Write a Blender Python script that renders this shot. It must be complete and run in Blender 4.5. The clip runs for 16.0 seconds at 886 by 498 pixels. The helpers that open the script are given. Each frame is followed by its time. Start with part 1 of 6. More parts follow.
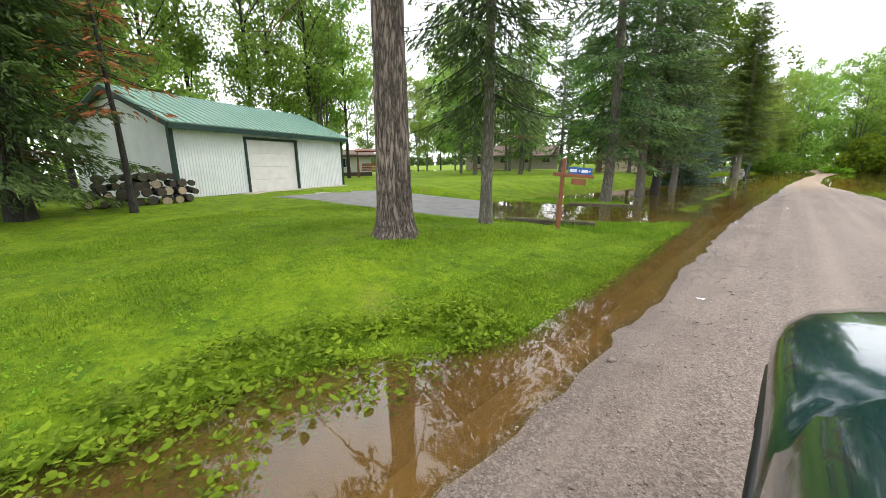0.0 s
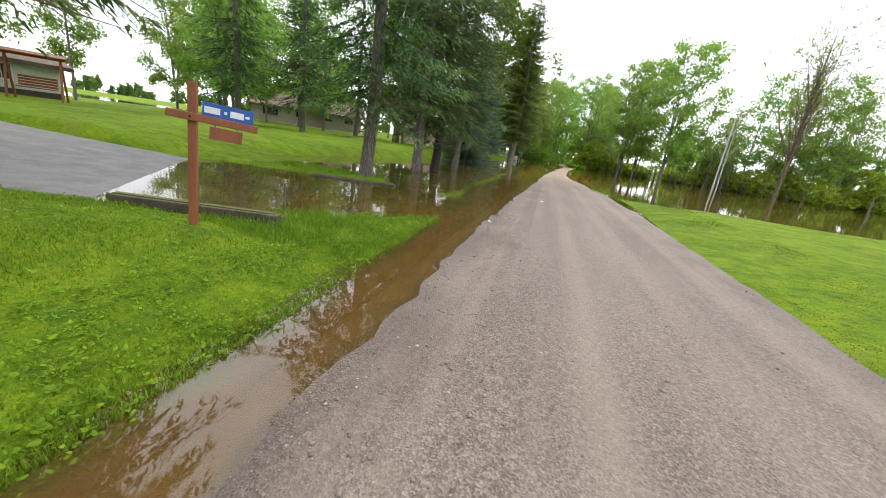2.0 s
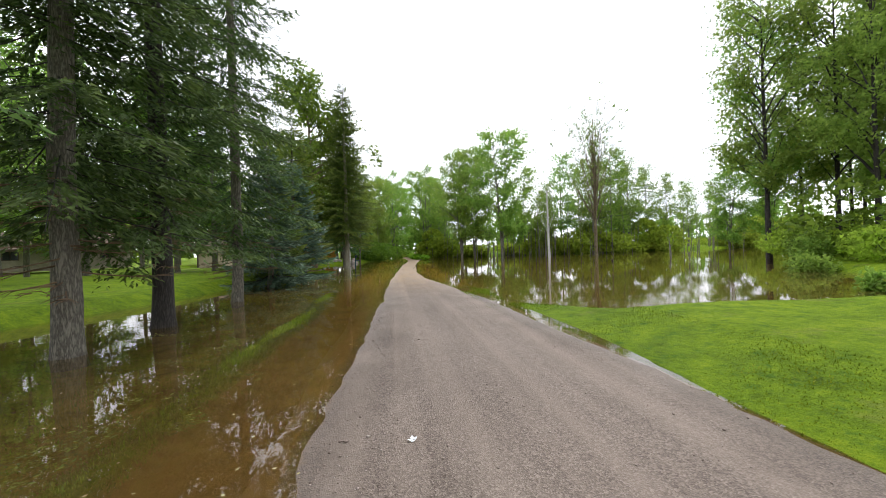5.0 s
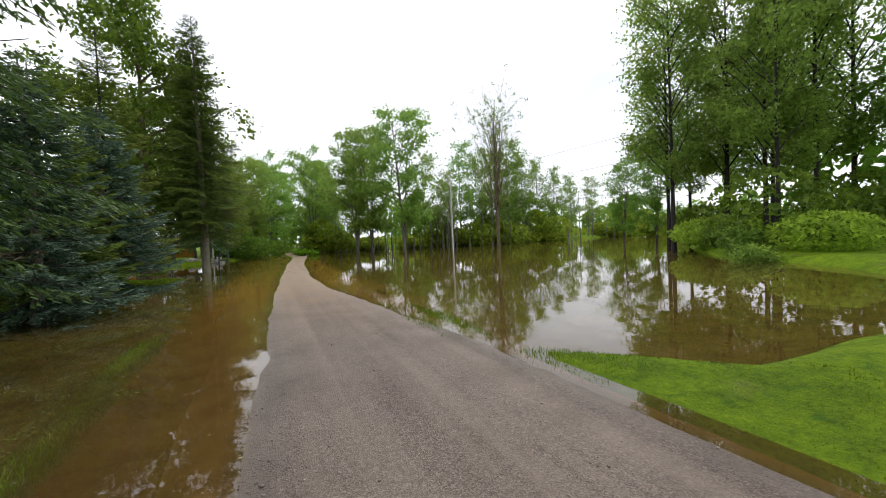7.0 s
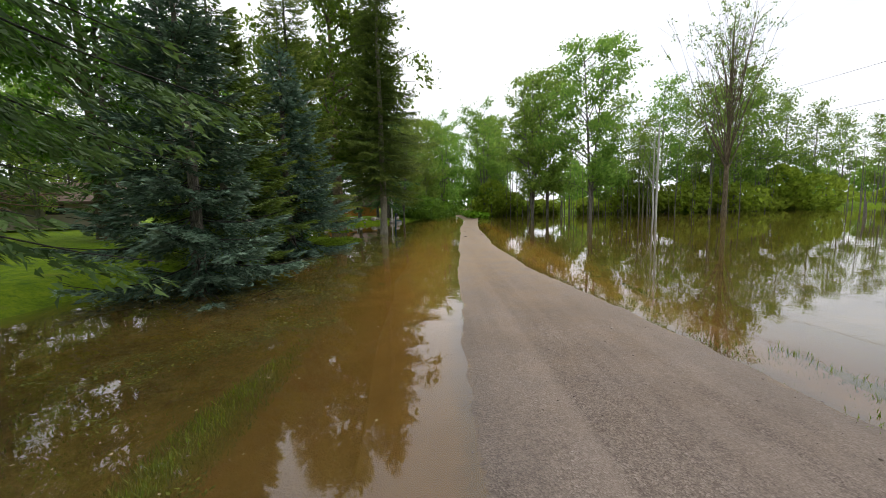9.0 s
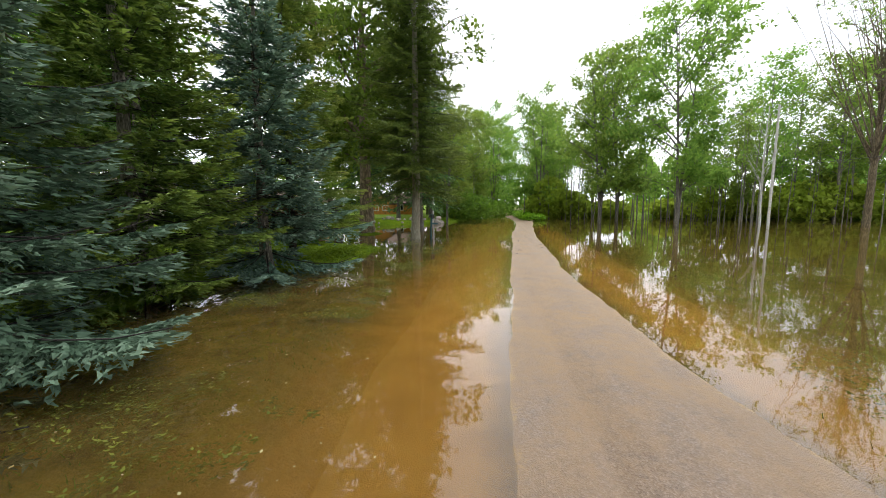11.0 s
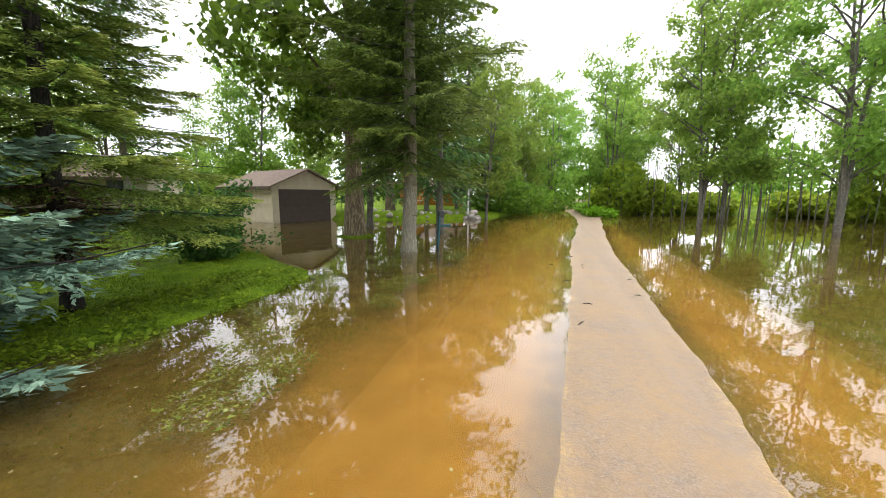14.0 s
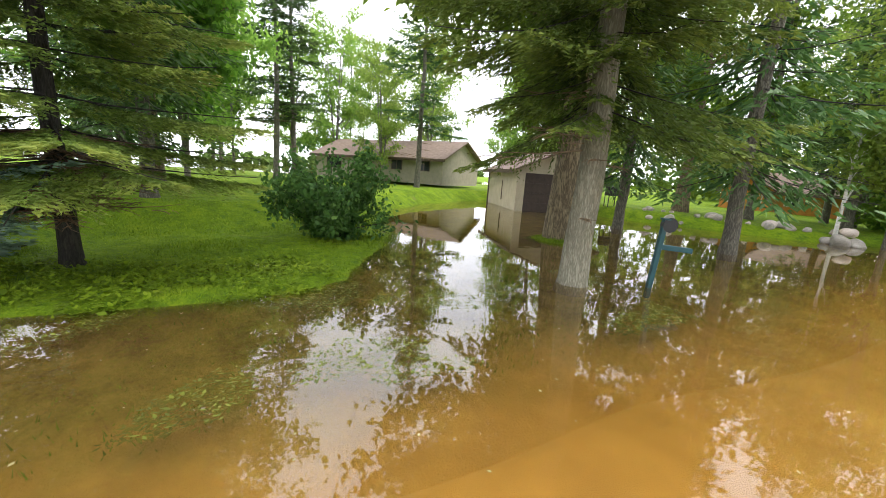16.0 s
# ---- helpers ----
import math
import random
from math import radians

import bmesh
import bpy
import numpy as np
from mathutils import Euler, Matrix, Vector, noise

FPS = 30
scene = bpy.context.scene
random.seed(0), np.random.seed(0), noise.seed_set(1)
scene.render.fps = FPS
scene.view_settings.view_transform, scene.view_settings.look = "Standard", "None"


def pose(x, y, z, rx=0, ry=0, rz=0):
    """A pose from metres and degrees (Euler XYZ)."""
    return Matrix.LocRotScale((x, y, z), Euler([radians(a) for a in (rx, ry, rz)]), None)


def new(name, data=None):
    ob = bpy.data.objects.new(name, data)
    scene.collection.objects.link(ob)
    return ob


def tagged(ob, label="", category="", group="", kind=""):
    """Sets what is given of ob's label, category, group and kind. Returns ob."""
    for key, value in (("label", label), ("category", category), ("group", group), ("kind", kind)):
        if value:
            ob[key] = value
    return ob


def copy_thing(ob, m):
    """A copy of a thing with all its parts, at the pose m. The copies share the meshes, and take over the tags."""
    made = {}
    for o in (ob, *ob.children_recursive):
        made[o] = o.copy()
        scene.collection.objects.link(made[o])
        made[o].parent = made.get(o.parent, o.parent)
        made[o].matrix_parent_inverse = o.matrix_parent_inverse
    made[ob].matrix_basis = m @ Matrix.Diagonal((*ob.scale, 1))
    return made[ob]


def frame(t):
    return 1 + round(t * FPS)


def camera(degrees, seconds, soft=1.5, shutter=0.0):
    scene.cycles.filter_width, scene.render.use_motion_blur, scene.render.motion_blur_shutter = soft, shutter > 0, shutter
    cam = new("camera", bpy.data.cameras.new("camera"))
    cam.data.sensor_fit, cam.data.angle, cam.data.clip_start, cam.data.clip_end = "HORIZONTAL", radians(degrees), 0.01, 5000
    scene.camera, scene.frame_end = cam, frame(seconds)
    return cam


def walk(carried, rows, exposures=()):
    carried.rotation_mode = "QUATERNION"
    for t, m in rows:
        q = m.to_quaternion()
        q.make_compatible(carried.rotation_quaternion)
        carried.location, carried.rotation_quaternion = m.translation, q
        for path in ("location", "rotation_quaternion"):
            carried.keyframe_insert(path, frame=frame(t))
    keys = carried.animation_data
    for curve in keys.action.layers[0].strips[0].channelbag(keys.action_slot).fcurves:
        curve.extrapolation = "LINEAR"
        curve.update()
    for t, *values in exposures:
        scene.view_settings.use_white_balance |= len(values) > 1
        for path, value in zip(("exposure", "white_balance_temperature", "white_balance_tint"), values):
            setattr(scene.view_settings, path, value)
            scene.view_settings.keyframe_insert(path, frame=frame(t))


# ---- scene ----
cam = camera(100.0, 16.0, soft=0.75)
PATH = [
    (0, 0.156, -0.113, 1.569, 77.27, 0.49, 42.63),
    (0.5, 0.203, 1.040, 1.541, 76.37, -1.46, 36.60),
    (1, 0.214, 2.260, 1.495, 75.06, -1.91, 30.54),
    (1.5, 0.206, 3.471, 1.457, 75.82, -5.54, 22.41),
    (2, 0.186, 4.733, 1.450, 73.77, -7.82, 15.86),
    (2.5, 0.160, 6.089, 1.493, 78.90, -9.25, 6.69),
    (3, 0.144, 7.531, 1.514, 83.43, 0.07, 3.92),
    (3.5, 0.078, 9.021, 1.524, 80.94, 4.70, 6.63),
    (4, 0.073, 10.625, 1.619, 83.09, 2.18, 7.99),
    (4.5, 0.058, 12.193, 1.644, 85.32, -1.37, 3.32),
    (5, 0.085, 13.695, 1.640, 89.93, 1.97, -7.91),
    (5.2, 0.093, 14.286, 1.645, 90.46, 3.03, -13.36),
    (7.3, -0.153, 20.239, 1.862, 87.49, 2.63, -25.25),
    (7.5, -0.192, 20.810, 1.861, 87.00, 2.81, -24.76),
    (8, -0.316, 22.243, 1.799, 84.44, 2.10, -17.64),
    (8.5, -0.412, 23.651, 1.739, 84.35, 1.58, -8.46),
    (9, -0.462, 24.994, 1.703, 83.39, 1.63, -0.77),
    (9.2, -0.462, 25.522, 1.703, 82.64, 0.57, 2.21),
    (11.3, -0.211, 31.124, 1.836, 83.26, 0.48, 9.15),
    (11.5, -0.182, 31.631, 1.843, 82.76, 0.44, 11.11),
    (12, -0.047, 32.881, 1.839, 82.34, -0.16, 11.89),
    (12.5, 0.082, 34.123, 1.850, 82.84, 0.58, 11.93),
    (13, 0.160, 35.487, 1.873, 81.64, 0.42, 15.33),
    (13.5, 0.208, 36.951, 1.883, 82.15, -1.22, 13.32),
    (14, 0.243, 38.477, 1.884, 81.58, -0.29, 15.57),
    (14.5, 0.289, 40.035, 1.855, 78.93, -6.44, 30.40),
    (15, 0.357, 41.666, 1.823, 76.75, -4.95, 45.76),
    (15.5, 0.414, 43.245, 1.812, 78.71, -4.27, 62.08),
    (16, 0.502, 44.791, 1.780, 78.55, -3.82, 62.62),
]
# the camera's own brightening and darkening on the way
EXPOSURES = [(0.0, 0.70), (2.0, 0.52), (4.5, 0.33), (7.5, -0.22), (9.0, -0.16), (11.5, 0.5), (12.5, 0.74), (14.5, 0.93), (16.0, 1.10)]
walk(cam, [(t, pose(*row)) for t, *row in PATH], EXPOSURES)

# ---- sky, sun, exposure ----
SUN_ELEVATION, SUN_TURN = radians(52), radians(200)
world = bpy.data.worlds.new("overcast_sky")
scene.world = world
world.use_nodes = True
wn = world.node_tree.nodes
wl = world.node_tree.links
wn.clear()
w_sky = wn.new("ShaderNodeTexSky")
w_sky.sky_type, w_sky.sun_disc = "NISHITA", False
w_sky.sun_elevation, w_sky.sun_rotation = SUN_ELEVATION, SUN_TURN
w_sky.dust_density, w_sky.air_density = 4.0, 1.0
w_coord = wn.new("ShaderNodeTexCoord")
w_map = wn.new("ShaderNodeMapping")
w_map.inputs["Scale"].default_value = (1.0, 1.0, 2.2)
w_noise = wn.new("ShaderNodeTexNoise")
w_noise.inputs["Scale"].default_value, w_noise.inputs["Detail"].default_value = 2.6, 5.0
w_ramp = wn.new("ShaderNodeValToRGB")
w_ramp.color_ramp.elements[0].position, w_ramp.color_ramp.elements[0].color = 0.30, (12.0, 12.4, 13.7, 1)
w_ramp.color_ramp.elements[1].position, w_ramp.color_ramp.elements[1].color = 0.62, (17.4, 17.6, 18.4, 1)
w_mix = wn.new("ShaderNodeMix")
w_mix.data_type = "RGBA"
w_mix.inputs["Factor"].default_value = 0.9
w_back = wn.new("ShaderNodeBackground")
w_back.inputs["Strength"].default_value = 0.1
w_out = wn.new("ShaderNodeOutputWorld")
wl.new(w_coord.outputs["Generated"], w_map.inputs["Vector"])
wl.new(w_map.outputs["Vector"], w_noise.inputs["Vector"])
wl.new(w_noise.outputs["Fac"], w_ramp.inputs["Fac"])
wl.new(w_sky.outputs["Color"], w_mix.inputs["A"])
wl.new(w_ramp.outputs["Color"], w_mix.inputs["B"])
wl.new(w_mix.outputs["Result"], w_back.inputs["Color"])
wl.new(w_back.outputs["Background"], w_out.inputs["Surface"])

sun_data = bpy.data.lights.new("sun", "SUN")
sun_data.energy, sun_data.angle, sun_data.color = 1.3, radians(14), (1.0, 0.96, 0.9)
sun_lamp = new("sun", sun_data)
sun_lamp.matrix_world = pose(0, 0, 40, 90 - 52, 0, 180 - 200 + 180)

# ---- materials ----
def nodes_of(name):
    m = bpy.data.materials.new(name)
    m.use_nodes = True
    nt = m.node_tree
    return m, nt, nt.nodes["Principled BSDF"], nt.nodes["Material Output"]


def link(nt, a, b):
    nt.links.new(a, b)


def math_node(nt, op, a, b=None, clamp=False):
    n = nt.nodes.new("ShaderNodeMath")
    n.operation, n.use_clamp = op, clamp
    for i, v in enumerate((a, b)):
        if v is None:
            continue
        if isinstance(v, (int, float)):
            n.inputs[i].default_value = v
        else:
            link(nt, v, n.inputs[i])
    return n.outputs[0]


def place(nt, kind="Object", scale=(1, 1, 1)):
    c = nt.nodes.new("ShaderNodeTexCoord")
    mp = nt.nodes.new("ShaderNodeMapping")
    mp.inputs["Scale"].default_value = scale
    link(nt, c.outputs[kind], mp.inputs["Vector"])
    return mp.outputs["Vector"]


def world_place(nt, scale=(1, 1, 1)):
    g = nt.nodes.new("ShaderNodeNewGeometry")
    mp = nt.nodes.new("ShaderNodeMapping")
    mp.inputs["Scale"].default_value = scale
    link(nt, g.outputs["Position"], mp.inputs["Vector"])
    return mp.outputs["Vector"]


def noise_of(nt, vec, scale, detail=4.0, rough=0.55):
    n = nt.nodes.new("ShaderNodeTexNoise")
    n.inputs["Scale"].default_value, n.inputs["Detail"].default_value, n.inputs["Roughness"].default_value = scale, detail, rough
    link(nt, vec, n.inputs["Vector"])
    return n.outputs["Fac"]


def ramp(nt, fac, *stops):
    r = nt.nodes.new("ShaderNodeValToRGB")
    els = r.color_ramp.elements
    while len(els) < len(stops):
        els.new(0.5)
    for e, (p, c) in zip(els, stops):
        e.position, e.color = p, (*c, 1) if len(c) == 3 else c
    link(nt, fac, r.inputs["Fac"])
    return r.outputs["Color"]


def grey(v):
    return (v, v, v)


def mix(nt, fac, a, b, how="MIX"):
    m = nt.nodes.new("ShaderNodeMix")
    m.data_type, m.blend_type, m.clamp_factor = "RGBA", how, True
    for key, v in (("Factor", fac), ("A", a), ("B", b)):
        sock = [s for s in m.inputs if s.name == key and s.type == ("VALUE" if key == "Factor" else "RGBA")][0]
        if isinstance(v, (int, float)):
            sock.default_value = v
        elif isinstance(v, tuple):
            sock.default_value = (*v, 1)
        else:
            link(nt, v, sock)
    return [s for s in m.outputs if s.type == "RGBA"][0]


def bump(nt, height, strength, distance, normal=None):
    b = nt.nodes.new("ShaderNodeBump")
    b.inputs["Strength"].default_value, b.inputs["Distance"].default_value = strength, distance
    link(nt, height, b.inputs["Height"])
    if normal is not None:
        link(nt, normal, b.inputs["Normal"])
    return b.outputs["Normal"]


def plain(name, dark, light, scale=6.0, rough=0.6, metal=0.0, relief=0.15, depth=0.01, coat=0.0, stretch=(1, 1, 1)):
    """A surface with coarse and fine variation between two colours."""
    m, nt, p, _ = nodes_of(name)
    v = place(nt, "Object", stretch)
    big, fine = noise_of(nt, v, scale, 5), noise_of(nt, v, scale * 9, 3)
    f = math_node(nt, "ADD", math_node(nt, "MULTIPLY", big, 0.65), math_node(nt, "MULTIPLY", fine, 0.35))
    link(nt, ramp(nt, f, (0.3, dark), (0.7, light)), p.inputs["Base Color"])
    p.inputs["Roughness"].default_value, p.inputs["Metallic"].default_value = rough, metal
    p.inputs["Coat Weight"].default_value = coat
    if relief:
        link(nt, bump(nt, f, relief, depth), p.inputs["Normal"])
    return m


def foliage(name, dark, light, tip=None, glow=0.35, rough=0.6, gloss=0.3):
    """Leaves or needles: varied leaf by leaf and tree by tree, partly see-through to light."""
    m, nt, p, out = nodes_of(name)
    g = nt.nodes.new("ShaderNodeNewGeometry")
    v = world_place(nt)
    patch = noise_of(nt, v, 1.9, 3)
    f = math_node(nt, "ADD", math_node(nt, "MULTIPLY", g.outputs["Random Per Island"], 0.40), math_node(nt, "MULTIPLY", patch, 0.70))
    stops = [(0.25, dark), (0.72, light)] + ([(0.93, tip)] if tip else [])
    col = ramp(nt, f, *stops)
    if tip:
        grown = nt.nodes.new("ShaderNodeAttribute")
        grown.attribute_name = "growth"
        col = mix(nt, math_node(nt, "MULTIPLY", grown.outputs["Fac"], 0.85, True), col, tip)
    info = nt.nodes.new("ShaderNodeObjectInfo")
    hue = nt.nodes.new("ShaderNodeHueSaturation")
    link(nt, col, hue.inputs["Color"])
    link(nt, math_node(nt, "ADD", math_node(nt, "MULTIPLY", info.outputs["Random"], 0.035), 0.483), hue.inputs["Hue"])
    link(nt, math_node(nt, "ADD", math_node(nt, "MULTIPLY", info.outputs["Random"], 0.35), 0.82), hue.inputs["Value"])
    link(nt, hue.outputs["Color"], p.inputs["Base Color"])
    p.inputs["Roughness"].default_value = rough
    p.inputs["Specular IOR Level"].default_value = gloss
    t = nt.nodes.new("ShaderNodeBsdfTranslucent")
    link(nt, hue.outputs["Color"], t.inputs["Color"])
    ms = nt.nodes.new("ShaderNodeMixShader")
    ms.inputs[0].default_value = glow
    link(nt, p.outputs[0], ms.inputs[1])
    link(nt, t.outputs[0], ms.inputs[2])
    link(nt, ms.outputs[0], out.inputs["Surface"])
    return m


def bark(name, dark, light, scale=1.0, relief=0.8):
    m, nt, p, _ = nodes_of(name)
    v = place(nt, "Object", (9 * scale, 9 * scale, 1.7 * scale))
    furrow = math_node(nt, "ABSOLUTE", math_node(nt, "SUBTRACT", noise_of(nt, v, 1.5, 3, 0.6), 0.5))
    crack = math_node(nt, "MULTIPLY", furrow, 7.0, True)
    fine = noise_of(nt, v, 5.0, 5, 0.7)
    f = math_node(nt, "ADD", math_node(nt, "MULTIPLY", crack, 0.55), math_node(nt, "MULTIPLY", fine, 0.5))
    stain = noise_of(nt, place(nt), 1.3, 4)
    col = ramp(nt, f, (0.26, dark), (0.85, light))
    link(nt, mix(nt, math_node(nt, "MULTIPLY", stain, 0.3), col, tuple(0.55 * (a + b) for a, b in zip(dark, light))), p.inputs["Base Color"])
    p.inputs["Roughness"].default_value = 0.9
    link(nt, bump(nt, f, relief, 0.045), p.inputs["Normal"])
    return m


def flood_bed(nt, v, X, Y):
    """The drowned ground: mud or orange silt along the road, weedy olive mud further out."""
    mid = noise_of(nt, v, 2.2, 5)
    weedy = math_node(nt, "ADD", math_node(nt, "MULTIPLY", mid, 0.6), math_node(nt, "MULTIPLY", noise_of(nt, v, 14.0, 4, 0.7), 0.4))
    drowned = ramp(nt, weedy, (0.32, (0.10, 0.085, 0.016)), (0.5, (0.22, 0.205, 0.030)), (0.68, (0.34, 0.27, 0.06)))
    mud = ramp(nt, mid, (0.3, (0.21, 0.125, 0.045)), (0.7, (0.33, 0.205, 0.08)))
    silt = ramp(nt, noise_of(nt, v, 1.6, 4), (0.3, (0.57, 0.36, 0.090)), (0.7, (0.72, 0.48, 0.140)))
    early = math_node(nt, "MULTIPLY", math_node(nt, "SUBTRACT", 36.0, Y), 0.10, True)
    off = math_node(nt, "ADD", math_node(nt, "ABSOLUTE", math_node(nt, "SUBTRACT", X, 1.0)), math_node(nt, "MULTIPLY", mid, 1.6))
    off = math_node(nt, "ADD", off, math_node(nt, "MULTIPLY", noise_of(nt, v, 0.6, 3), 0.8))
    near = math_node(nt, "MULTIPLY", math_node(nt, "SUBTRACT", 5.15, off), 0.75, True)
    return mix(nt, near, drowned, mix(nt, early, silt, mud))


def make_ground():
    m, nt, p, _ = nodes_of("lawn_and_mud")
    v = world_place(nt)
    big, mid = noise_of(nt, v, 0.35, 4), noise_of(nt, v, 2.2, 5)
    fine = noise_of(nt, v, 38.0, 4, 0.7)
    tufts = noise_of(nt, v, 11.0, 6, 0.75)
    f = math_node(nt, "ADD", math_node(nt, "MULTIPLY", big, 0.22), math_node(nt, "MULTIPLY", mid, 0.28))
    f = math_node(nt, "ADD", f, math_node(nt, "ADD", math_node(nt, "MULTIPLY", tufts, 0.34), math_node(nt, "MULTIPLY", fine, 0.24)))
    lawn = ramp(nt, f, (0.40, (0.042, 0.076, 0.004)), (0.54, (0.132, 0.218, 0.007)), (0.70, (0.262, 0.335, 0.014)))
    clover = ramp(nt, noise_of(nt, v, 3.4, 5, 0.7), (0.54, grey(0)), (0.66, grey(0.75)))
    lawn = mix(nt, clover, lawn, (0.050, 0.118, 0.010))
    worn = ramp(nt, noise_of(nt, v, 0.8, 6, 0.65), (0.60, grey(0)), (0.74, grey(0.7)))
    lawn = mix(nt, worn, lawn, (0.17, 0.16, 0.05))
    z = nt.nodes.new("ShaderNodeSeparateXYZ")
    g = nt.nodes.new("ShaderNodeNewGeometry")
    link(nt, g.outputs["Position"], z.inputs[0])
    height = math_node(nt, "ADD", z.outputs["Z"], math_node(nt, "MULTIPLY", math_node(nt, "SUBTRACT", mid, 0.5), 0.10))
    sunk = math_node(nt, "MULTIPLY", math_node(nt, "SUBTRACT", -0.022, height), 18.0, True)
    link(nt, mix(nt, sunk, lawn, flood_bed(nt, v, z.outputs["X"], z.outputs["Y"])), p.inputs["Base Color"])
    p.inputs["Roughness"].default_value = 0.85
    p.inputs["Specular IOR Level"].default_value = 0.12
    link(nt, bump(nt, math_node(nt, "ADD", fine, tufts), 0.8, 0.05), p.inputs["Normal"])
    return m


def make_road():
    m, nt, p, _ = nodes_of("wet_gravel_road")
    v = world_place(nt)
    vo = nt.nodes.new("ShaderNodeTexVoronoi")
    vo.inputs["Scale"].default_value = 90.0
    link(nt, v, vo.inputs["Vector"])
    stones = vo.outputs["Color"]
    sep = nt.nodes.new("ShaderNodeSeparateColor")
    link(nt, stones, sep.inputs[0])
    big = noise_of(nt, world_place(nt, (1, 0.25, 1)), 1.1, 5)
    fine = noise_of(nt, v, 24.0, 5, 0.7)
    f = math_node(nt, "ADD", math_node(nt, "MULTIPLY", sep.outputs[0], 0.30), math_node(nt, "MULTIPLY", fine, 0.45))
    f = math_node(nt, "ADD", f, math_node(nt, "MULTIPLY", big, 0.30))
    gravel = ramp(nt, f, (0.30, (0.070, 0.048, 0.037)), (0.55, (0.162, 0.127, 0.104)), (0.82, (0.34, 0.28, 0.235)))
    ruts = noise_of(nt, world_place(nt, (1.6, 0.02, 1)), 1.3, 3)
    gravel = mix(nt, ramp(nt, ruts, (0.42, grey(0)), (0.62, grey(0.45))), gravel, (0.27, 0.215, 0.175))
    z = nt.nodes.new("ShaderNodeSeparateXYZ")
    g = nt.nodes.new("ShaderNodeNewGeometry")
    link(nt, g.outputs["Position"], z.inputs[0])
    height = math_node(nt, "ADD", z.outputs["Z"], math_node(nt, "MULTIPLY", math_node(nt, "SUBTRACT", fine, 0.5), 0.02))
    sunk = math_node(nt, "MULTIPLY", math_node(nt, "SUBTRACT", 0.0015, math_node(nt, "ADD", z.outputs["Z"], math_node(nt, "MULTIPLY", math_node(nt, "SUBTRACT", math_node(nt, "ADD", fine, noise_of(nt, v, 3.0, 4)), 1.0), 0.016))), 60.0, True)
    rough_edge = math_node(nt, "ADD", height, math_node(nt, "MULTIPLY", math_node(nt, "SUBTRACT", noise_of(nt, v, 0.8, 6, 0.6), 0.5), 0.16))
    silt = flood_bed(nt, v, z.outputs["X"], z.outputs["Y"])
    soaked = math_node(nt, "MULTIPLY", math_node(nt, "SUBTRACT", 0.05, rough_edge), 20.0, True)
    late = math_node(nt, "MULTIPLY", math_node(nt, "SUBTRACT", z.outputs["Y"], 26.0), 0.10, True)
    soaked = math_node(nt, "MULTIPLY", soaked, math_node(nt, "SUBTRACT", 1.0, late))
    washed = math_node(nt, "ADD", math_node(nt, "MULTIPLY", noise_of(nt, v, 1.3, 5, 0.65), 0.9), math_node(nt, "MULTIPLY", noise_of(nt, v, 9.0, 5, 0.7), 0.7))
    washed = ramp(nt, washed, (0.55, grey(0.12)), (1.0, grey(0.95)))
    gravel = mix(nt, math_node(nt, "MULTIPLY", late, washed), gravel, (0.285, 0.180, 0.082))
    gravel = mix(nt, math_node(nt, "MULTIPLY", soaked, 0.8), gravel, mix(nt, 1.0, gravel, (0.55, 0.52, 0.50), "MULTIPLY"))
    link(nt, mix(nt, sunk, gravel, silt), p.inputs["Base Color"])
    wet = math_node(nt, "MULTIPLY", math_node(nt, "SUBTRACT", 0.035, height), 25.0, True)
    link(nt, math_node(nt, "SUBTRACT", 0.82, math_node(nt, "MULTIPLY", wet, 0.3)), p.inputs["Roughness"])
    hgt = math_node(nt, "ADD", vo.outputs["Distance"], math_node(nt, "MULTIPLY", fine, 0.6))
    link(nt, bump(nt, hgt, 0.6, 0.010), p.inputs["Normal"])
    return m


def make_water():
    """Muddy flood water: clear enough to see the silt below where it is shallow, with sharp reflections."""
    m, nt, p, out = nodes_of("flood_water")
    nt.nodes.remove(p)
    v = world_place(nt)
    waves = math_node(nt, "ADD", math_node(nt, "MULTIPLY", noise_of(nt, world_place(nt, (1.0, 1.0, 1)), 1.5, 2), 0.7),
                      math_node(nt, "MULTIPLY", noise_of(nt, v, 7.0, 2), 0.12))
    nrm = bump(nt, waves, 0.075, 0.05)
    fr = nt.nodes.new("ShaderNodeFresnel")
    fr.inputs["IOR"].default_value = 1.66
    gl = nt.nodes.new("ShaderNodeBsdfGlossy")
    gl.inputs["Roughness"].default_value = 0.015
    gl.inputs["Color"].default_value = (1, 1, 1, 1)
    tr = nt.nodes.new("ShaderNodeBsdfTransparent")
    tr.inputs["Color"].default_value = (0.97, 0.86, 0.58, 1)
    df = nt.nodes.new("ShaderNodeBsdfDiffuse")
    link(nt, ramp(nt, noise_of(nt, v, 0.5, 4), (0.35, (0.150, 0.098, 0.032)), (0.7, (0.23, 0.150, 0.050))), df.inputs["Color"])
    body = nt.nodes.new("ShaderNodeMixShader")
    body.inputs[0].default_value = 0.25
    link(nt, tr.outputs[0], body.inputs[1])
    link(nt, df.outputs[0], body.inputs[2])
    top = nt.nodes.new("ShaderNodeMixShader")
    link(nt, nrm, fr.inputs["Normal"])
    link(nt, nrm, gl.inputs["Normal"])
    link(nt, fr.outputs[0], top.inputs[0])
    link(nt, body.outputs[0], top.inputs[1])
    link(nt, gl.outputs[0], top.inputs[2])
    link(nt, top.outputs[0], out.inputs["Surface"])
    return m


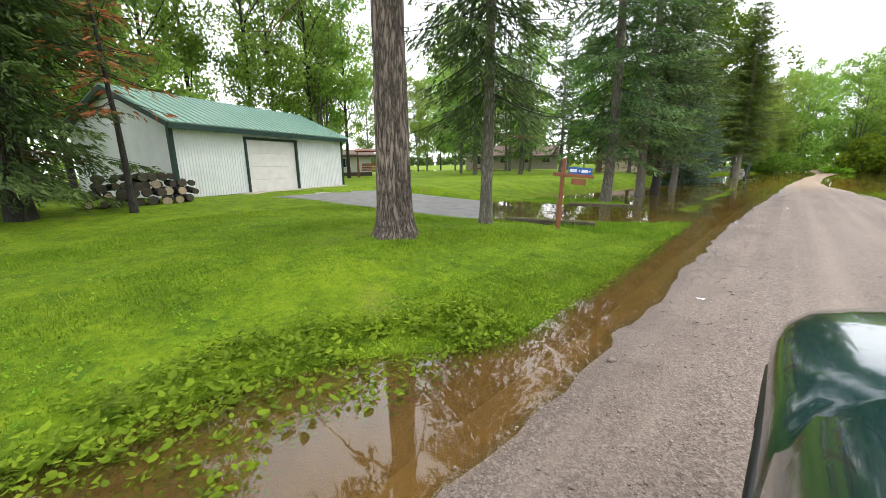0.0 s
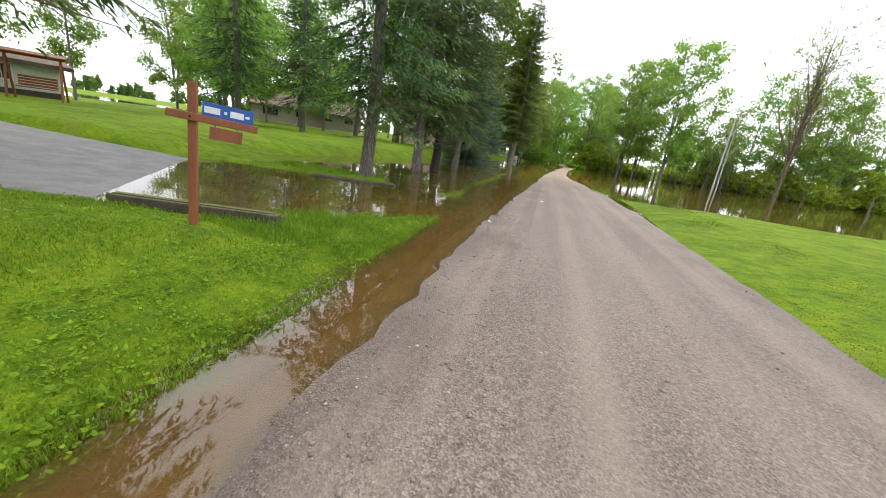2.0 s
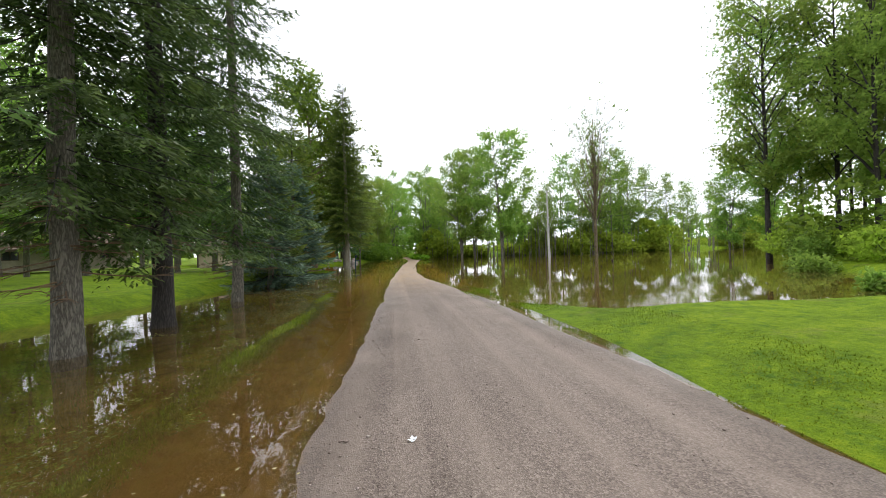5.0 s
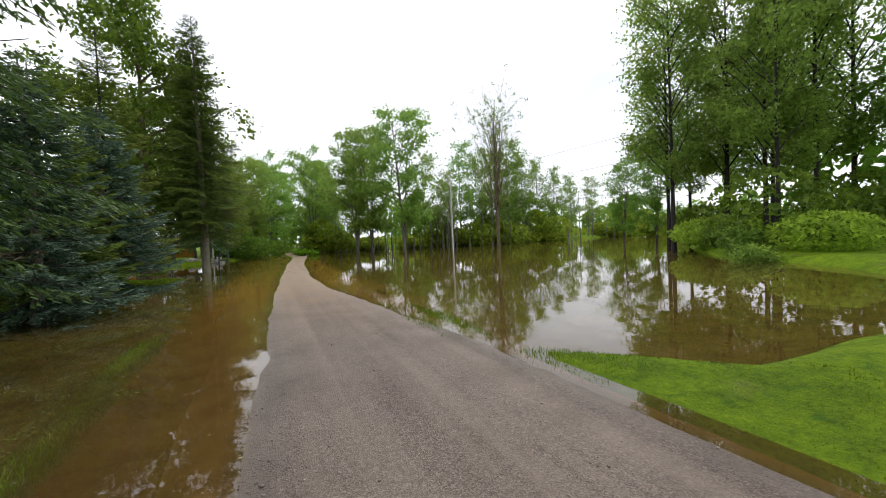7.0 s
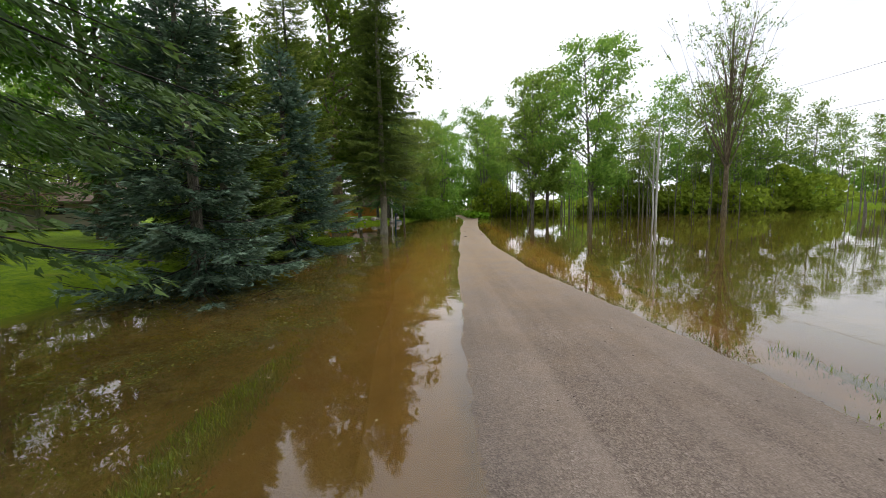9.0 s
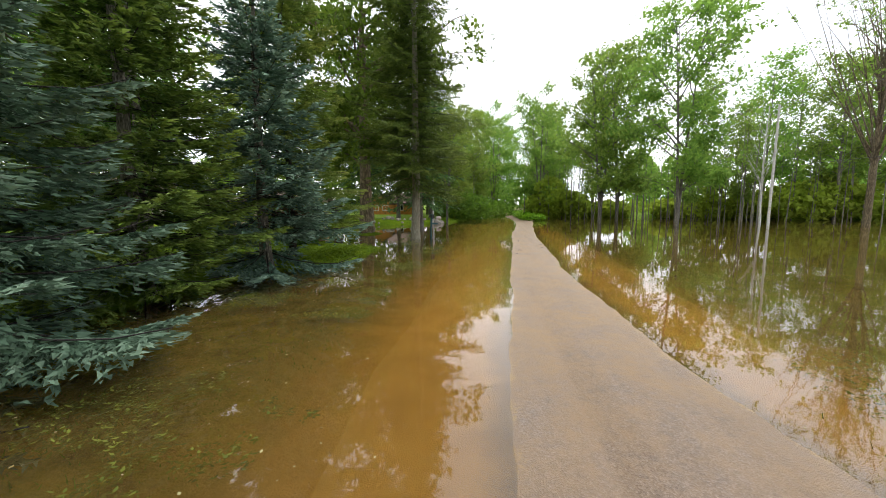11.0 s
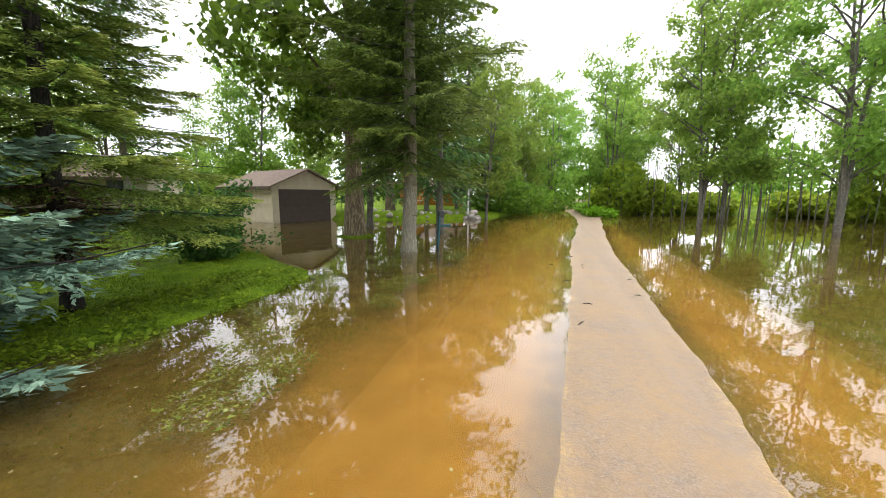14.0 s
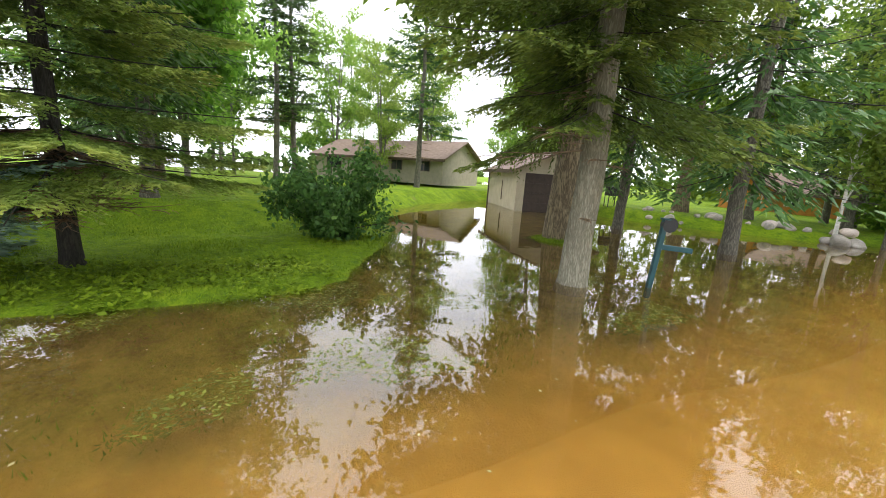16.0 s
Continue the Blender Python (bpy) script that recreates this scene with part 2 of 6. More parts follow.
GROUND, ROAD, WATER = make_ground(), make_road(), make_water()
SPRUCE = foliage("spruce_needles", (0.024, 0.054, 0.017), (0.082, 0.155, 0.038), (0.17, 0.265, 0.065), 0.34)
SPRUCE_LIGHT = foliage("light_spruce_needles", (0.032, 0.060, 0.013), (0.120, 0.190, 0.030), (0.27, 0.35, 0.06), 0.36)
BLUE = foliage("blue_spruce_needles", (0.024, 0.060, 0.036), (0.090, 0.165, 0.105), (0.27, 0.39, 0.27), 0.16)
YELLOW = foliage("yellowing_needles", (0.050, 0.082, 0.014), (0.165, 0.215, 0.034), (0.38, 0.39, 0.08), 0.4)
DEAD = foliage("dead_twigs", (0.06, 0.036, 0.021), (0.21, 0.135, 0.078), None, 0.1)
RUST = foliage("rust_red_needles", (0.20, 0.05, 0.02), (0.42, 0.11, 0.05), None, 0.3)
LEAF = foliage("broad_leaves", (0.060, 0.125, 0.016), (0.175, 0.31, 0.030), (0.32, 0.44, 0.06), 0.58)
LEAF_LIGHT = foliage("light_leaves", (0.125, 0.215, 0.037), (0.285, 0.425, 0.074), (0.44, 0.55, 0.12), 0.70)
BUSH = foliage("dark_bush_leaves", (0.03, 0.07, 0.015), (0.10, 0.19, 0.04), (0.20, 0.31, 0.07), 0.4)
GRASS = foliage("grass_blades", (0.080, 0.140, 0.011), (0.20, 0.295, 0.020), (0.44, 0.46, 0.08), 0.40, 0.8, 0.12)
WEED = foliage("weed_leaves", (0.09, 0.17, 0.010), (0.21, 0.35, 0.016), (0.36, 0.50, 0.045), 0.4, 0.7, 0.18)
BRUSH = foliage("yellow_green_brush", (0.17, 0.235, 0.026), (0.38, 0.49, 0.055), (0.52, 0.62, 0.11), 0.70)
DROWNED = foliage("drowned_weeds", (0.10, 0.15, 0.018), (0.22, 0.30, 0.032), (0.36, 0.42, 0.07), 0.3)
FARWOOD = foliage("far_wood_leaves", (0.04, 0.075, 0.015), (0.12, 0.19, 0.03), (0.22, 0.30, 0.05), 0.35)
PINE_BARK = bark("pine_bark", (0.014, 0.010, 0.008), (0.30, 0.235, 0.195), 1.0, 1.0)
SPRUCE_BARK = bark("spruce_bark", (0.065, 0.058, 0.045), (0.235, 0.215, 0.175), 1.6, 0.7)
DARK_BARK = bark("wet_dark_bark", (0.012, 0.010, 0.009), (0.05, 0.042, 0.036), 1.4, 0.6)
OAK_BARK = bark("oak_bark", (0.06, 0.045, 0.025), (0.28, 0.22, 0.13), 0.9, 1.0)
GREY_BARK = bark("grey_bark", (0.10, 0.09, 0.075), (0.26, 0.24, 0.20), 1.8, 0.4)
PALE_BARK = bark("pale_olive_bark", (0.13, 0.12, 0.085), (0.29, 0.27, 0.20), 1.6, 0.35)
WHITE_BARK = plain("birch_bark", (0.30, 0.28, 0.25), (0.72, 0.70, 0.66), 5, 0.7, 0, 0.3, 0.01, 0, (1, 1, 4))
WHITE_METAL = plain("white_metal_siding", (0.62, 0.64, 0.64), (0.78, 0.79, 0.79), 2.0, 0.45, 0, 0.05, 0.004)
GREEN_METAL = plain("green_metal_roof", (0.17, 0.31, 0.25), (0.29, 0.43, 0.36), 1.2, 0.30, 0, 0.05, 0.004)
GREEN_TRIM = plain("dark_green_trim", (0.008, 0.030, 0.022), (0.014, 0.046, 0.034), 3, 0.45, 0, 0.05, 0.003)
DOOR_WHITE = plain("white_door_panel", (0.62, 0.60, 0.56), (0.78, 0.76, 0.72), 3, 0.5, 0, 0.05, 0.003)
CONCRETE = plain("wet_concrete", (0.30, 0.26, 0.21), (0.48, 0.43, 0.36), 1.5, 0.75, 0, 0.2, 0.01)
ASPHALT = plain("driveway_asphalt", (0.11, 0.105, 0.10), (0.22, 0.21, 0.20), 2.5, 0.7, 0, 0.3, 0.01)
RED_WOOD = plain("red_stained_timber", (0.16, 0.045, 0.018), (0.30, 0.095, 0.038), 5, 0.55, 0, 0.2, 0.006, 0, (1, 1, 0.15))
OLD_WOOD = plain("weathered_timber", (0.035, 0.028, 0.018), (0.12, 0.10, 0.065), 6, 0.85, 0, 0.4, 0.01)

# ---- mesh helpers ----
def thing(name, m, label, category, group="", kind=""):
    ob = new(name)
    ob.empty_display_size = 0.2
    ob.matrix_world = m
    return tagged(ob, label, category, group, kind)


def part(name, bm, material, parent=None, label="", smooth=False):
    me = bpy.data.meshes.new(name)
    bm.to_mesh(me)
    bm.free()
    me.materials.append(material)
    if smooth:
        me.shade_smooth()
    ob = new(name, me)
    ob.parent = parent
    return tagged(ob, label)


def arrays(name, verts, faces, material, parent=None, label="", smooth=False):
    """A mesh from arrays: verts (n, 3) and faces (m, 3 or 4)."""
    me = bpy.data.meshes.new(name)
    verts, faces = np.asarray(verts, np.float32), np.asarray(faces, np.int32)
    m, k = faces.shape
    me.vertices.add(len(verts))
    me.vertices.foreach_set("co", verts.ravel())
    me.loops.add(m * k)
    me.loops.foreach_set("vertex_index", faces.ravel())
    me.polygons.add(m)
    me.polygons.foreach_set("loop_start", np.arange(0, m * k, k, dtype=np.int32))
    me.update(calc_edges=True)
    me.materials.append(material)
    if smooth:
        me.shade_smooth()
    ob = new(name, me)
    ob.parent = parent
    return tagged(ob, label)


def box(bm, size, at=(0, 0, 0), rz=0.0, bevel=0.0, rx=0.0, ry=0.0):
    """Adds a box, its middle at a place, with rounded edges."""
    made = bmesh.ops.create_cube(bm, size=1.0)["verts"]
    bmesh.ops.transform(bm, matrix=pose(*at, rx, ry, rz) @ Matrix.Diagonal((*size, 1)), verts=made)
    if bevel:
        edges = list({e for v in made for e in v.link_edges})
        bmesh.ops.bevel(bm, geom=edges, offset=bevel, segments=2, affect="EDGES", profile=0.6)
    return made


def boxes(*rows, bevel=0.0):
    bm = bmesh.new()
    for size, at, *turn in rows:
        box(bm, size, at, *(turn or (0.0,)), bevel=bevel)
    return bm


def prism(outline, depth, axis="y"):
    """An outline in two dimensions (x, z), pushed along y by depth."""
    bm = bmesh.new()
    a = [bm.verts.new((x, 0, z)) for x, z in outline]
    b = [bm.verts.new((x, depth, z)) for x, z in outline]
    n = len(a)
    bm.faces.new(a)
    bm.faces.new(b[::-1])
    for i in range(n):
        bm.faces.new((a[i], b[i], b[(i + 1) % n], a[(i + 1) % n]))
    bmesh.ops.recalc_face_normals(bm, faces=bm.faces)
    return bm


def tube(path, radii, sides=8, seed=0, rough=0.0):
    """A round limb through points, as arrays."""
    rng = np.random.default_rng(seed)
    path, n = np.asarray(path, float), len(path)
    d = np.gradient(path, axis=0)
    d /= np.linalg.norm(d, axis=1, keepdims=True) + 1e-9
    ref = np.where(np.abs(d[:, 2:3]) > 0.9, np.array([[1.0, 0, 0]]), np.array([[0, 0, 1.0]]))
    u = np.cross(d, ref)
    u /= np.linalg.norm(u, axis=1, keepdims=True) + 1e-9
    w = np.cross(d, u)
    a = np.linspace(0, 2 * np.pi, sides, endpoint=False)
    r = np.asarray(radii, float)[:, None] * (1 + rough * rng.normal(size=(n, sides)))
    v = path[:, None] + r[..., None] * (np.cos(a)[None, :, None] * u[:, None] + np.sin(a)[None, :, None] * w[:, None])
    i, j = np.meshgrid(np.arange(n - 1), np.arange(sides), indexing="ij")
    k = (j + 1) % sides
    f = np.stack([i * sides + j, i * sides + k, (i + 1) * sides + k, (i + 1) * sides + j], -1).reshape(-1, 4)
    return v.reshape(-1, 3), f


def joined(pieces):
    vs, fs, n = [], [], 0
    for v, f in pieces:
        vs.append(v)
        fs.append(f + n)
        n += len(v)
    return np.concatenate(vs), np.concatenate(fs)


def soft(a, b, v):
    x = np.clip((v - a) / (b - a), 0, 1)
    return x * x * (3 - 2 * x)


def waves(x, y, scale, seed):
    """Cheap smooth unevenness, about -1 to 1."""
    r = np.random.default_rng(seed)
    s = 0
    for _ in range(6):
        a, p, q = r.uniform(0, 2 * np.pi), r.uniform(0, 6.3), r.uniform(0.6, 1.7)
        s = s + np.sin((x * np.cos(a) + y * np.sin(a)) * q / scale + p)
    return s / 3.0


# ---- the lie of the land; the flood stands at z = 0 ----
def road_middle(y):
    return np.interp(y, (-30, 0, 12, 18, 26, 30, 35, 41, 45, 53, 58, 64, 78, 100, 150, 260), (1.28, 1.28, 1.28, 1.37, 1.36, 1.15, 0.98, 1.12, 1.38, 1.85, 2.35, 2.95, 4.1, 5.6, 10.5, 28.0))


def road_crown(y):
    return np.interp(y, (-30, 0, 12, 18, 26, 30, 34, 38, 42, 47, 62, 70, 78, 100, 150, 260), (0.095, 0.088, 0.090, 0.078, 0.050, 0.036, 0.020, 0.0125, 0.0105, 0.0095, 0.0095, 0.016, 0.05, 0.22, 0.7, 1.2))


def road_height(x, y):
    dx = x - road_middle(y)
    return road_crown(y) - 0.02 * dx * dx + 0.003 * (1 - 0.7 * soft(28, 36, y)) * waves(x, y, 0.7, 3) + (0.002 * waves(x, y, 0.25, 4) + 0.0015 * waves(x, y, 0.1, 6)) * (1 - 0.7 * soft(28, 36, y)) + 0.004 * soft(1.2, 2.1, np.abs(dx)) * (1 - soft(14, 24, y)) * waves(x, y, 0.14, 14)


def inside(x, y, corners, width):
    """1 well inside a polygon, 0 outside, with a soft edge of a width."""
    p = np.array(corners, float)
    best, odd = np.full(np.shape(x), 1e9), np.zeros(np.shape(x), bool)
    for a, b in zip(p, np.roll(p, -1, 0)):
        e = b - a
        t = np.clip(((x - a[0]) * e[0] + (y - a[1]) * e[1]) / (e @ e), 0, 1)
        best = np.minimum(best, np.hypot(x - a[0] - t * e[0], y - a[1] - t * e[1]))
        cross = ((a[1] > y) != (b[1] > y)) & (x < e[0] * (y - a[1]) / (e[1] if e[1] else 1e-9) + a[0])
        odd ^= cross
    return soft(-width, width, np.where(odd, best, -best))


FLOODED_DRIVE = [(-1.65, 11.6), (-2.9, 10.7), (-3.7, 9.7), (-5.4, 8.95), (-7.3, 9.7), (-8.9, 11.7), (-10.5, 13.5), (-6.3, 14.15), (-1.9, 15.1)]
SPRUCE_POOL = [(-1.3, 14.7), (-4.1, 15.2), (-4.8, 16.2), (-7.8, 16.7), (-10.8, 17.5), (-10.3, 19.8), (-10.1, 21.8), (-9.5, 25.4), (-8.6, 28.5), (-8.1, 33.2), (-7.2, 35.5),
               (-6.4, 40.4), (-5.0, 42.1), (-4.9, 45.0), (-1.0, 45.6), (-1.0, 14.7)]
SHED_POOL = [(-1.0, 40.0), (-4.9, 42.0), (-4.9, 44.6), (-5.4, 46.0), (-7.4, 47.2), (-10.0, 48.2), (-16.4, 50.6), (-20.0, 54.5), (-24.0, 60.8), (-19.0, 62.5), (-12.5, 63.0), (-6.6, 65.5), (-4.0, 69.0), (-2.4, 75.0), (0.2, 83.0)]
RIGHT_FLOOD = [(2.6, 45.0), (3.1, 30.0), (3.5, 24.5), (5.6, 22.2), (9.0, 21.3), (12.5, 21.3), (15.6, 22.6), (18.6, 25.2), (20.2, 27.8), (21.2, 30.6), (25.5, 34.5), (31.5, 38.5), (40.0, 43.0), (52.0, 46.0), (90.0, 55.0), (90.0, 72.0), (50.0, 72.5), (30.0, 73.0),
               (18.0, 80.0), (10.0, 86.0), (6.5, 84.0), (3.6, 76.0)]


DRIVE = [(-12.5, 5.2), (-14.7, 11.3), (-6.1, 14.5), (-3.8, 9.05)]


def land(x, y):
    x, y = np.asarray(x, float), np.asarray(y, float)
    left = -1.52 - 0.27 * soft(5, 11, y) - 0.95 * (1 - soft(0.6, 3.0, y)) - x + 0.10 * waves(x, y, 0.6, 7)
    # lawn rising from the ditch towards the first garage, and on towards the lake
    rise = (0.10 * soft(0, 0.8, left) + 0.26 * soft(0.8, 3.0, left) + 0.24 * soft(4.5, 12.0, left)) * (1 - 0.9 * soft(5.0, 9.4, y) * (1 - soft(7, 11, left)) * (1 - soft(18, 24, y)))
    rise = rise + 0.25 * soft(12, 22, left) * soft(12, 30, y)
    rise = np.where(left > 0, rise, -0.14 * soft(0, 0.35, -left))
    far_left = -0.30 * soft(14, 34, -x) * soft(16, 30, y)
    h = rise + np.where(left > 0, far_left, 0) + 0.012 * waves(x, y, 0.5, 11) + 0.03 * waves(x, y, 4, 12) * soft(0, 2, left)
    # the bank right of the road
    right = x - 3.42 + 0.1 * waves(x, y, 0.7, 8)
    bank = 0.05 + 0.22 * soft(0.2, 3.0, right) + 0.22 * soft(8, 30, right)
    h = np.where(x > 1.2, np.where(right > 0, bank + 0.03 * waves(x, y, 3, 13), -0.10 + 0.15 * soft(-0.6, 0, right)), h)
    # past the flooded stretch the road climbs between banks
    beyond = soft(80, 110, y)
    h = h + beyond * np.where((x > -3) & (x < 8), road_crown(y) * 0.9, 0.6)
    wob = 0.35 * waves(x, y, 1.2, 21)
    for pool, bed in ((FLOODED_DRIVE, -0.10), (SPRUCE_POOL, -0.16), (SHED_POOL, -0.20), (RIGHT_FLOOD, -0.27)):
        m = inside(x + wob * 0.5, y + wob * 0.5, pool, 0.7)
        h = h * (1 - m) + (bed + 0.04 * waves(x, y, 1.1, 9)) * m
    # the lawn by the thin spruce lies barely above the flood
    m = inside(x, y, [(-9.5, 39.6), (-4.9, 40.6), (-4.5, 42.4), (-4.6, 44.9), (-5.2, 46.0), (-7.0, 47.2), (-9.0, 48.4), (-13.0, 49.0)], 0.9)
    h = h * (1 - m) + (0.028 + 0.022 * waves(x, y, 0.7, 17)) * m
    # the driveway is cut into the lawn
    slope = np.maximum(-0.0651 * x - 0.0496 * y - 0.046, -0.25)
    m = inside(x, y, DRIVE, 0.25)
    h = h * (1 - m) + np.minimum(h, slope) * m
    # grass that just breaks the water: the strip by the ditch, two mounds
    strip = np.exp(-((x + 2.28 + 0.12 * waves(x, y, 1.5, 31)) / 0.42) ** 2) * soft(13.5, 15.5, y) * (1 - soft(27, 34, y))
    h = h * (1 - strip) + (-0.012 + 0.018 * waves(x, y, 0.9, 33)) * strip
    h = h + 0.30 * np.exp(-(((x + 7.9) / 1.1) ** 2 + ((y - 53.3) / 1.0) ** 2))
    spit = np.exp(-((x - 3.45) / 0.45) ** 2) * soft(23.5, 26.5, y) * (1 - soft(32, 36, y))
    h = h + spit * 0.16
    # the lake behind the houses
    h = h - 3.0 * soft(52, 62, -x) * (1 - soft(120, 150, y))
    # under the road
    hw = 2.5 + 0.5 * soft(26, 42, y)
    under = 1 - soft(hw - 0.9, hw + 0.1, np.abs(x - road_middle(y)))
    return h * (1 - under) + (road_height(x, y) - 0.03) * under


def spaced(*runs):
    out = []
    for a, b, step in runs:
        out += list(np.arange(a, b, step))
    return np.array(out + [runs[-1][1]])


def sheet(xs, ys, height):
    gx, gy = np.meshgrid(xs, ys)
    v = np.stack([gx, gy, height(gx, gy)], -1).reshape(-1, 3)
    n = len(xs)
    i, j = np.meshgrid(np.arange(len(ys) - 1), np.arange(n - 1), indexing="ij")
    q = (i * n + j).ravel()
    return v, np.stack([q, q + 1, q + n + 1, q + n], -1)


GX = spaced((-700, -120, 58), (-120, -30, 3), (-30, -13, 0.7), (-13, -1, 0.24), (-1, 3, 0.5), (3, 8, 0.25), (8, 32, 0.8), (32, 100, 4), (100, 700, 60))
GY = spaced((-300, -12, 16), (-12, -2, 0.8), (-2, 34, 0.28), (34, 68, 0.45), (68, 110, 1.2), (110, 200, 5), (200, 800, 60))
ground = arrays("ground", *sheet(GX, GY, land), GROUND, smooth=True)
tagged(ground, "green lawn with muddy drowned grass at the flood's edge", "ground", kind="structure")

# the road is a strip of its own along its middle line
RU, RV = np.linspace(-1, 1, 52), spaced((-30, -2, 2), (-2, 28, 0.3), (28, 64, 0.14), (64, 160, 1.5), (160, 260, 8))
gu, gv = np.meshgrid(RU, RV)
half_road = 2.42 + 0.45 * soft(26, 42, gv)
ragged = gu * half_road * (1 + 0.03 * waves(gu * 3, gv, 0.8, 41))
rx_ = road_middle(gv) + ragged
rv_, rf_ = sheet(RU, RV, lambda a, b: a * 0)
road = arrays("road", np.stack([rx_, gv, road_height(rx_, gv) - 0.06 * soft(0.9, 1.0, np.abs(gu))], -1).reshape(-1, 3), rf_, ROAD, smooth=True)
tagged(road, "wet brown gravel road sinking under flood water", "road", kind="structure")

flood = arrays("water", *sheet(spaced((-600, -30, 95), (-30, 60, 10), (60, 600, 90)), spaced((-60, 100, 10), (100, 500, 80)), lambda a, b: a * 0), WATER)
tagged(flood, "brown muddy flood water reflecting trees and sky", "water", kind="structure")

# ---- trees ----
def blades(base, way, side, length, width, fold=0.25):
    """Pointed four-cornered blades: needle sprays, leaves, grass."""
    n = len(base)
    length, width = np.broadcast_to(length, n)[:, None], np.broadcast_to(width, n)[:, None]
    up = np.cross(way, side)
    mid = base + way * length * 0.45 + up * width * fold
    v = np.stack([base, mid + side * width * 0.5, base + way * length, mid - side * width * 0.5], 1).reshape(-1, 3)
    return v, np.arange(4 * n).reshape(-1, 4)


def ovate(base, way, side, length, width, fold=0.2):
    """Rounded pointed leaves of six corners, creased along the midrib."""
    n = len(base)
    length, width = np.broadcast_to(length, n)[:, None], np.broadcast_to(width, n)[:, None]
    up = np.cross(way, side) * width * fold
    low, high = base + way * length * 0.30 + up, base + way * length * 0.68 + up * 0.8
    v = np.stack([base, low + side * width * 0.46, high + side * width * 0.40, base + way * length, high - side * width * 0.40, low - side * width * 0.46], 1).reshape(-1, 3)
    f = np.array([(0, 1, 2, 3), (0, 3, 4, 5)])
    return v, (np.arange(n)[:, None, None] * 6 + f[None]).reshape(-1, 4)


def needles_of(base, way, side, length, width):
    """Pointed three-cornered needle sprays."""
    width = np.broadcast_to(width, len(base))[:, None]
    v = np.stack([base + side * width * 0.5, base + way * np.asarray(length)[:, None], base - side * width * 0.5], 1).reshape(-1, 3)
    return v, np.arange(len(v)).reshape(-1, 3)


def unit(v):
    return v / (np.linalg.norm(v, axis=-1, keepdims=True) + 1e-9)


def crosswise(way, rng):
    return unit(np.cross(way, unit(rng.normal(size=way.shape))))


def spruce_parts(height, reach, low, seed, droop=0.35, gap=0.32, spray=0.20, width=0.06, top=0.18, ragged=0.25, curl=0.3, fan=0.42, fill=1.0, thin=0.12, belly=0.55, plate=0.0, wood=1.0, arms=6):
    """Limbs and needle sprays of a spruce: whorls of limbs that sink and lift at the tip, each a flat fan of branchlets set with sprays. plate: how flat and parted the fans lie."""
    rng = np.random.default_rng(seed)
    limbs, base, way, size, young = [], [], [], [], []
    z = low
    while z < height - 0.3:
        k = (z - low) / (height - low)
        r = reach * (1 - k) ** 0.8 * (belly + (1 - belly) * min(1, 0.35 + k * 4)) + top
        for a in rng.uniform(0, 6.3) + np.arange(arms) * 6.283 / arms + rng.normal(0, 0.25, arms):
            ln = r * rng.uniform(1 - ragged * 1.6, 1 + ragged * 0.6)
            if ln < 0.12 or rng.random() < thin:
                continue
            s = np.linspace(0, 1, 5)
            dr = droop * (1.15 - k) * rng.uniform(0.6, 1.3)
            z0 = z + rng.normal(0, gap * (0.3 - 0.22 * plate))
            p = np.stack([ln * s * np.cos(a), ln * s * np.sin(a), z0 + ln * (-dr * s + (dr * curl + 0.35 * k) * s ** 2)], 1)
            limbs.append(tube(p + np.cumsum(rng.normal(0, 0.018, (5, 3)), 0) * s[:, None] * ln, wood * (0.006 + 0.006 * ln * (1 - s * 0.9)), 3))
            m = max(5, int(fill * 13 * ln))
            t = rng.uniform(0.03, 1.0, m) ** (1 - 0.35 * plate)
            sd = rng.choice([-1.0, 1.0], m)
            bl = np.minimum(ln * fan * (1.1 - t) + 0.10, 0.95) * rng.uniform(0.5, 1.15, m)
            idx = np.clip((t * 4).astype(int), 0, 3)
            fr = (t * 4 - idx)[:, None]
            q = p[idx] * (1 - fr) + p[idx + 1] * fr
            along = unit(p[idx + 1] - p[idx])
            lat = unit(np.cross(along, [[0, 0, 1.0]])) * sd[:, None]
            ang = rng.uniform(0.45, 1.0, m)[:, None]
            d = along * np.cos(ang) + lat * np.sin(ang)
            per = np.maximum(2, (bl / (0.085 / fill)).astype(int))
            w = np.repeat(np.arange(m), per)
            n = len(w)
            u = rng.uniform(0.05, 1.0, n)
            hang = (0.30 + droop * 0.5) * (u * bl[w]) ** 1.25 * rng.uniform(0.5, 1.5, n) * (1 - 0.55 * plate)
            b = q[w] + d[w] * (u * bl[w])[:, None]
            b[:, 2] -= hang + rng.uniform(0, 0.03, n)
            turn = rng.normal(0, 0.55, n)[:, None]
            f = unit(d[w] + np.cross(d[w], [[0, 0, 1.0]]) * turn + np.array([[0, 0, 1.0]]) * rng.normal((-0.28 - droop * 0.35) * (1 - 0.7 * plate), 0.22 - 0.08 * plate, n)[:, None])
            base.append(b)
            way.append(f)
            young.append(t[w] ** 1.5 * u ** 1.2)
            size.append(spray * rng.uniform(0.6, 1.25, n) * (0.7 + 0.3 * min(1.0, ln)))
        z += gap * rng.uniform(0.7, 1.3) * (1.0 - 0.4 * k)
    base, way, size, young = np.concatenate(base), np.concatenate(way), np.concatenate(size), np.concatenate(young)
    flat = unit(np.cross(way, np.array([[0, 0, 1.0]])) + 0.7 * rng.normal(size=way.shape))
    return joined(limbs), needles_of(base, way, flat, size, size * (width / spray) * rng.uniform(0.7, 1.3, len(size))), np.repeat(young, 3)


